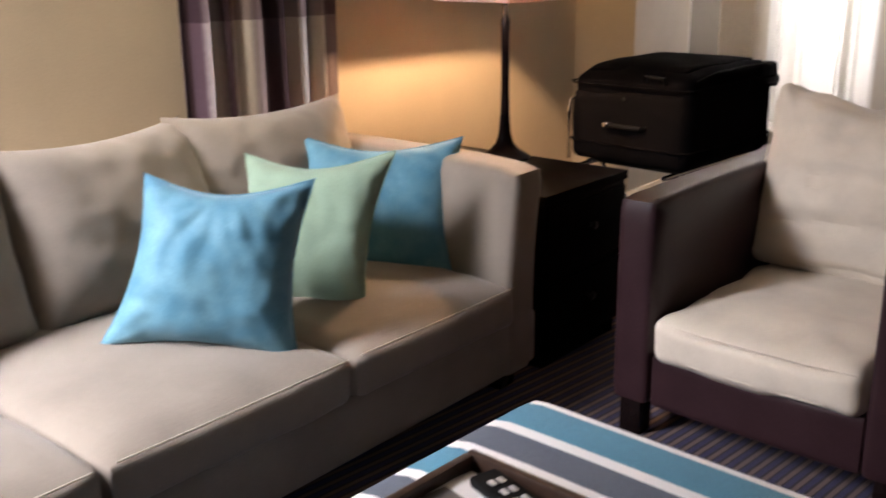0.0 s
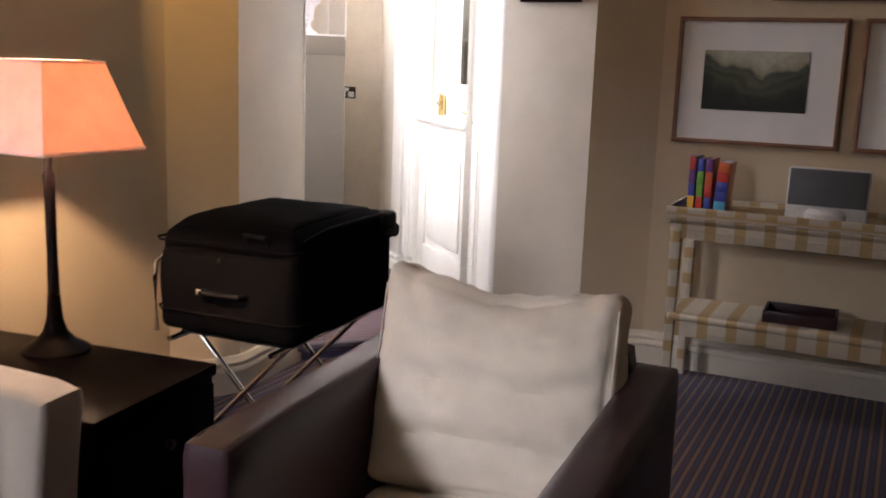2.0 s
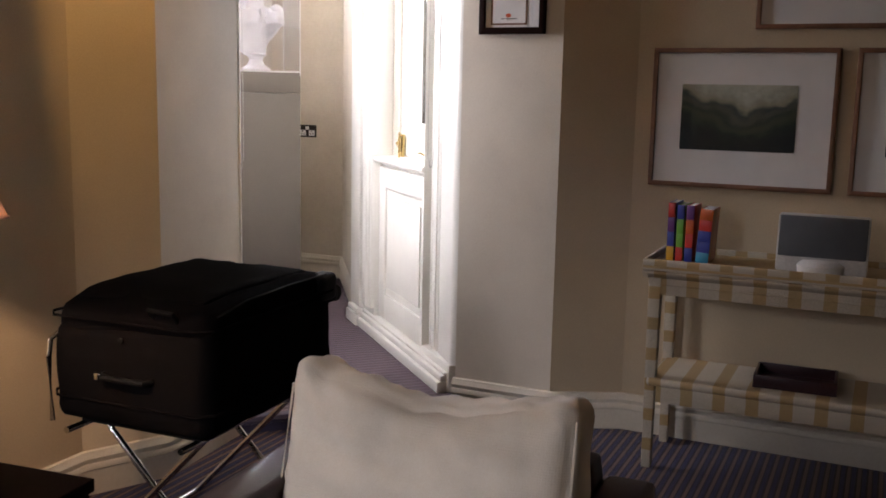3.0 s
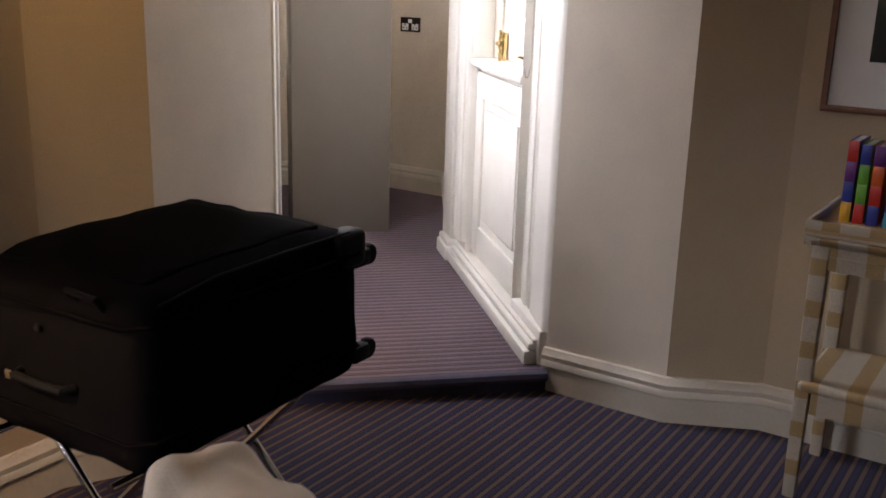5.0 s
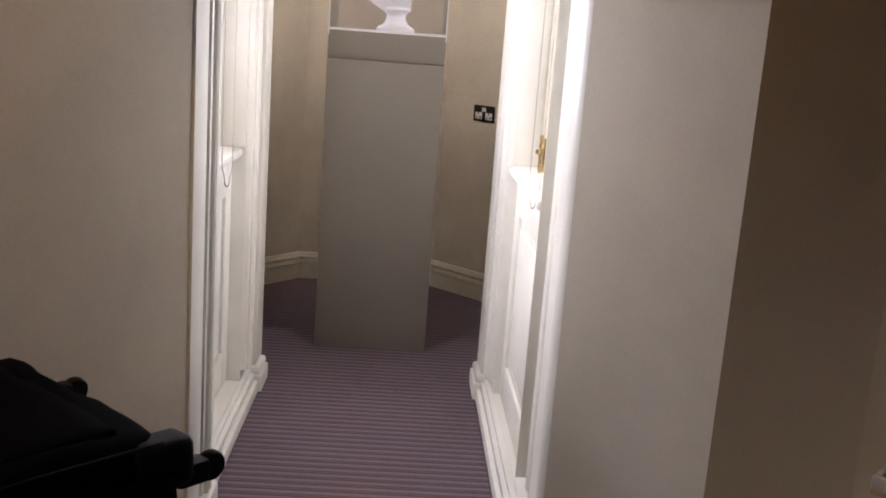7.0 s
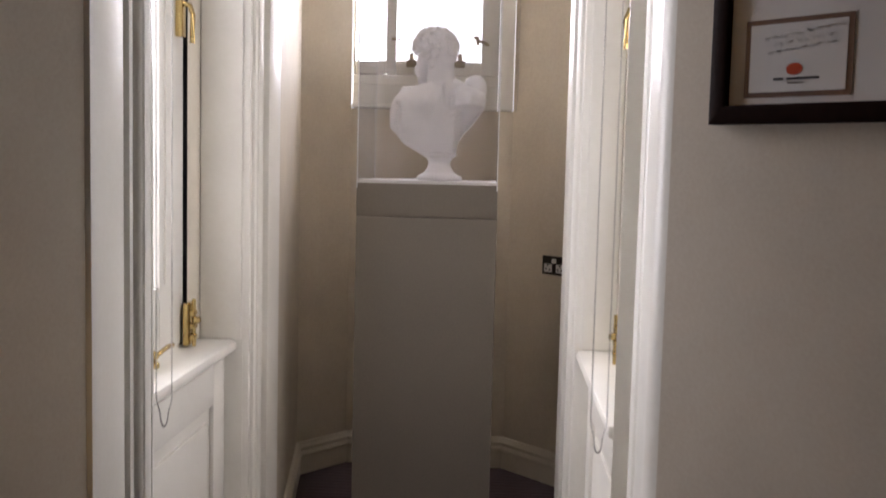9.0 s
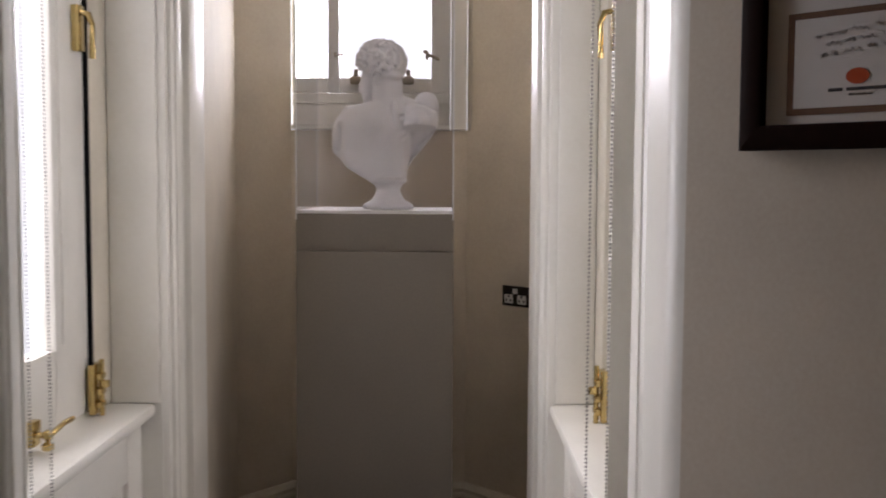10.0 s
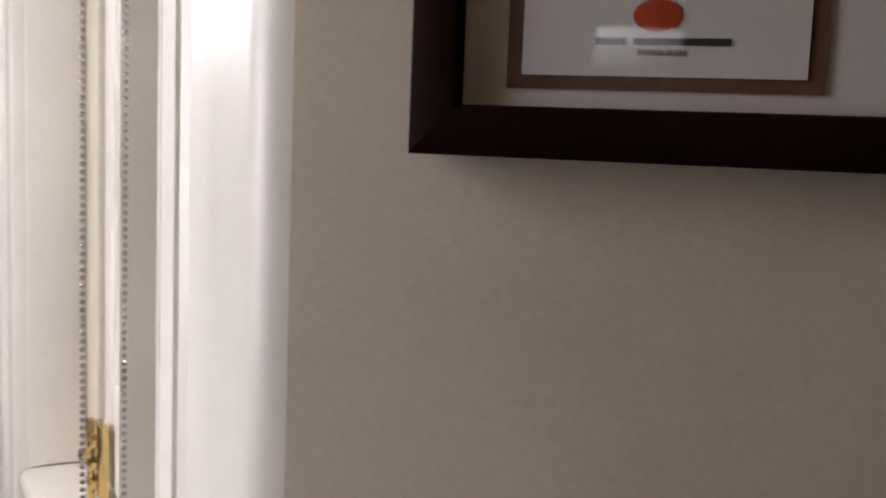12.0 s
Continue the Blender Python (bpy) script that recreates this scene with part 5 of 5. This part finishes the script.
    ball((0.115, -0.066, 0.318), (0.050, 0.034, 0.038), (0, 16, 0))
    ball((0.026, -0.070, 0.320), (0.014, 0.030, 0.055), (0, -6, 0))
    # neck, skull, and the face turned away to one side
    tube(bm, [(0.004, 0.0, 0.32), (0.002, 0.0, 0.356), (0.0, 0.0, 0.380), (-0.002, 0.0, 0.41), (-0.004, 0.0, 0.47)], 0.05, 28, True, [0.086, 0.068, 0.055, 0.051, 0.052])
    ball((-0.024, 0.004, 0.512), (0.074, 0.074, 0.062), (0, 0, 0), 32)
    ball((-0.066, 0.026, 0.446), (0.034, 0.050, 0.064), (0, 6, 0), 28)
    ball((-0.074, 0.030, 0.388), (0.021, 0.030, 0.022), (0, 10, 0))
    ball((-0.100, 0.040, 0.428), (0.010, 0.010, 0.020), (0, 16, 0))
    ball((-0.090, 0.038, 0.404), (0.010, 0.016, 0.010))
    ball((-0.036, -0.046, 0.446), (0.012, 0.010, 0.022), (0, 12, 0))
    ball((0.012, -0.020, 0.462), (0.044, 0.050, 0.026))
    # curls
    rnd = random.Random(11)
    for k in range(300):
        zz = 1 - 1.70 * (k + 0.5) / 300
        th = k * 2.39996 + rnd.uniform(-0.15, 0.15)
        q = math.sqrt(1 - zz * zz)
        d = Vector((math.cos(th) * q, math.sin(th) * q, zz))
        if d.x < -0.45 and d.z < -0.35 or d.x < -0.2 and d.z < -0.72 or d.y > 0.3 and d.x < -0.3 and d.z < 0.1:
            continue
        r = rnd.uniform(0.0075, 0.0125)
        lift = rnd.uniform(-0.002, 0.010)
        ball(Vector((-0.024, 0, 0.509)) + Vector((d.x * (0.077 + lift), d.y * (0.075 + lift), d.z * (0.063 + lift))), (r, r * rnd.uniform(0.7, 1.1), r), (0, 0, 0), 10)
    me = bpy.data.meshes.new("plaster_bust")
    bm.to_mesh(me)
    bm.free()
    me.materials.append(PLASTER)
    ob = new("plaster_bust", me)
    ob.matrix_world = pose(1.578, 6.23, FLOOR_T + 1.409, 0, 0, 0) @ Matrix.Diagonal((0.96, 0.96, 0.97, 1))
    mod = ob.modifiers.new("merge", "REMESH")
    mod.mode, mod.voxel_size, mod.use_smooth_shade = "VOXEL", 0.0032, True
    sm = ob.modifiers.new("soften", "SMOOTH")
    sm.factor, sm.iterations = 0.5, 1
    return tagged(ob, "white plaster classical bust seen from behind", "bust")


bust()


def socket():
    t = thing("wall_socket", pose(2.069, 7.031, 1.092, 0, 0, -45), "dark metal double wall socket with white rocker switches", "socket")
    part("plate", boxed(-0.073, -0.006, -0.043, 0.073, -0.001, 0.043, 0.002), IRON, t)
    for x in (-0.036, 0.036):
        part("insert", boxed(x - 0.024, -0.0075, -0.032, x + 0.024, -0.0055, 0.006, 0.001), PAPER, t)
        for a, b in ((-0.004, -0.006), (-0.015, -0.024), (0.008, -0.024)):
            part("pin_hole", boxed(x + a, -0.0080, b, x + a + 0.007, -0.0072, b + 0.010), RUBBER, t)
    part("switch", boxed(-0.014, -0.0095, 0.010, 0.014, -0.0055, 0.032, 0.002), PAPER, t)
    return t


socket()


def blind_chain(p, q, low, top):
    """A loop of steel beads hanging from p and q, open at the top."""
    t = thing("blind_chain", Matrix(), "looped steel bead chain of a roller blind", "blind chain", group="blind chains of the side windows")
    p, q = Vector((*p, 0)), Vector((*q, 0))
    c, h = (p + q) / 2, (q - p) / 2
    r, step = 0.026, 0.0055
    pts, z = [], top
    while z > low + r:
        f = min(1.0, (z - low) / 0.05)
        pts.append(c - h * f + Vector((0, 0, z)))
        z -= step
    f = r / 0.05
    a = 0.0
    while a < math.pi:
        pts.append(c - h * f * math.cos(a) + Vector((0, 0, low + r - r * math.sin(a))))
        a += step / r
    z = low + r
    while z < top:
        f = min(1.0, (z - low) / 0.05)
        pts.append(c + h * f + Vector((0, 0, z)))
        z += step
    base = bmesh.new()
    bmesh.ops.create_icosphere(base, subdivisions=1, radius=0.0021)
    bv = [v.co.copy() for v in base.verts]
    bf = [[v.index for v in f.verts] for f in base.faces]
    base.free()
    verts, faces = [], []
    for x in pts:
        k = len(verts)
        verts += [tuple(x + v) for v in bv]
        faces += [[k + i for i in f] for f in bf]
    me = bpy.data.meshes.new("bead_string")
    me.from_pydata(verts, [], faces)
    me.materials.append(ROPE)
    o = new("bead_string", me)
    o.parent = t
    tagged(o, kind="stuff")
    lo, hi = (min(p.x, q.x), min(p.y, q.y)), (max(p.x, q.x), max(p.y, q.y))
    part("cord_lock", boxed(lo[0] - 0.012, lo[1] - 0.01, top, hi[0] + 0.012, hi[1] + 0.01, top + 0.04, 0.004), GLOSS, t)
    return t


blind_chain((1.976, 4.230), (2.003, 4.225), 1.050, CEIL_Z - 0.041)
blind_chain((1.862, 7.215), (1.878, 7.200), 1.80, CEIL_Z - 0.041)
blind_chain((1.181, 4.320), (1.207, 4.330), 1.038, CEIL_Z - 0.041)


def downlight(x, y, watts, cone, aim, color):
    t = thing("ceiling_downlight", pose(x, y, CEIL_Z), "unseen small recessed white ceiling downlight, lit, set to wash a wall", "downlight", group="recessed ceiling downlights")
    part("rim", lathe(bmesh.new(), [(0.045, -0.001), (0.047, -0.006), (0.036, -0.008), (0.034, -0.001)], 24), GLOSS, t)
    part("lens", lathe(bmesh.new(), [(0.033, -0.001), (0.033, -0.003), (0.002, -0.0035)], 24), glowing("downlight_lens", (1.0, 0.9, 0.75), 8.0), t)
    lamp("downlight_light", "SPOT", watts, look((x, y, CEIL_Z - 0.02), aim), color, cone=cone, blend=0.6, radius=0.03)


downlight(-0.86, 1.74, 82, 50, (-1.04, 2.02, 1.55), (1.0, 0.92, 0.70))
# unseen spot added to turn the left return orange, for the table lamp's glow
downlight(0.58, 3.22, 60, 34, (0.70, 3.66, 1.75), (1.0, 0.62, 0.22))
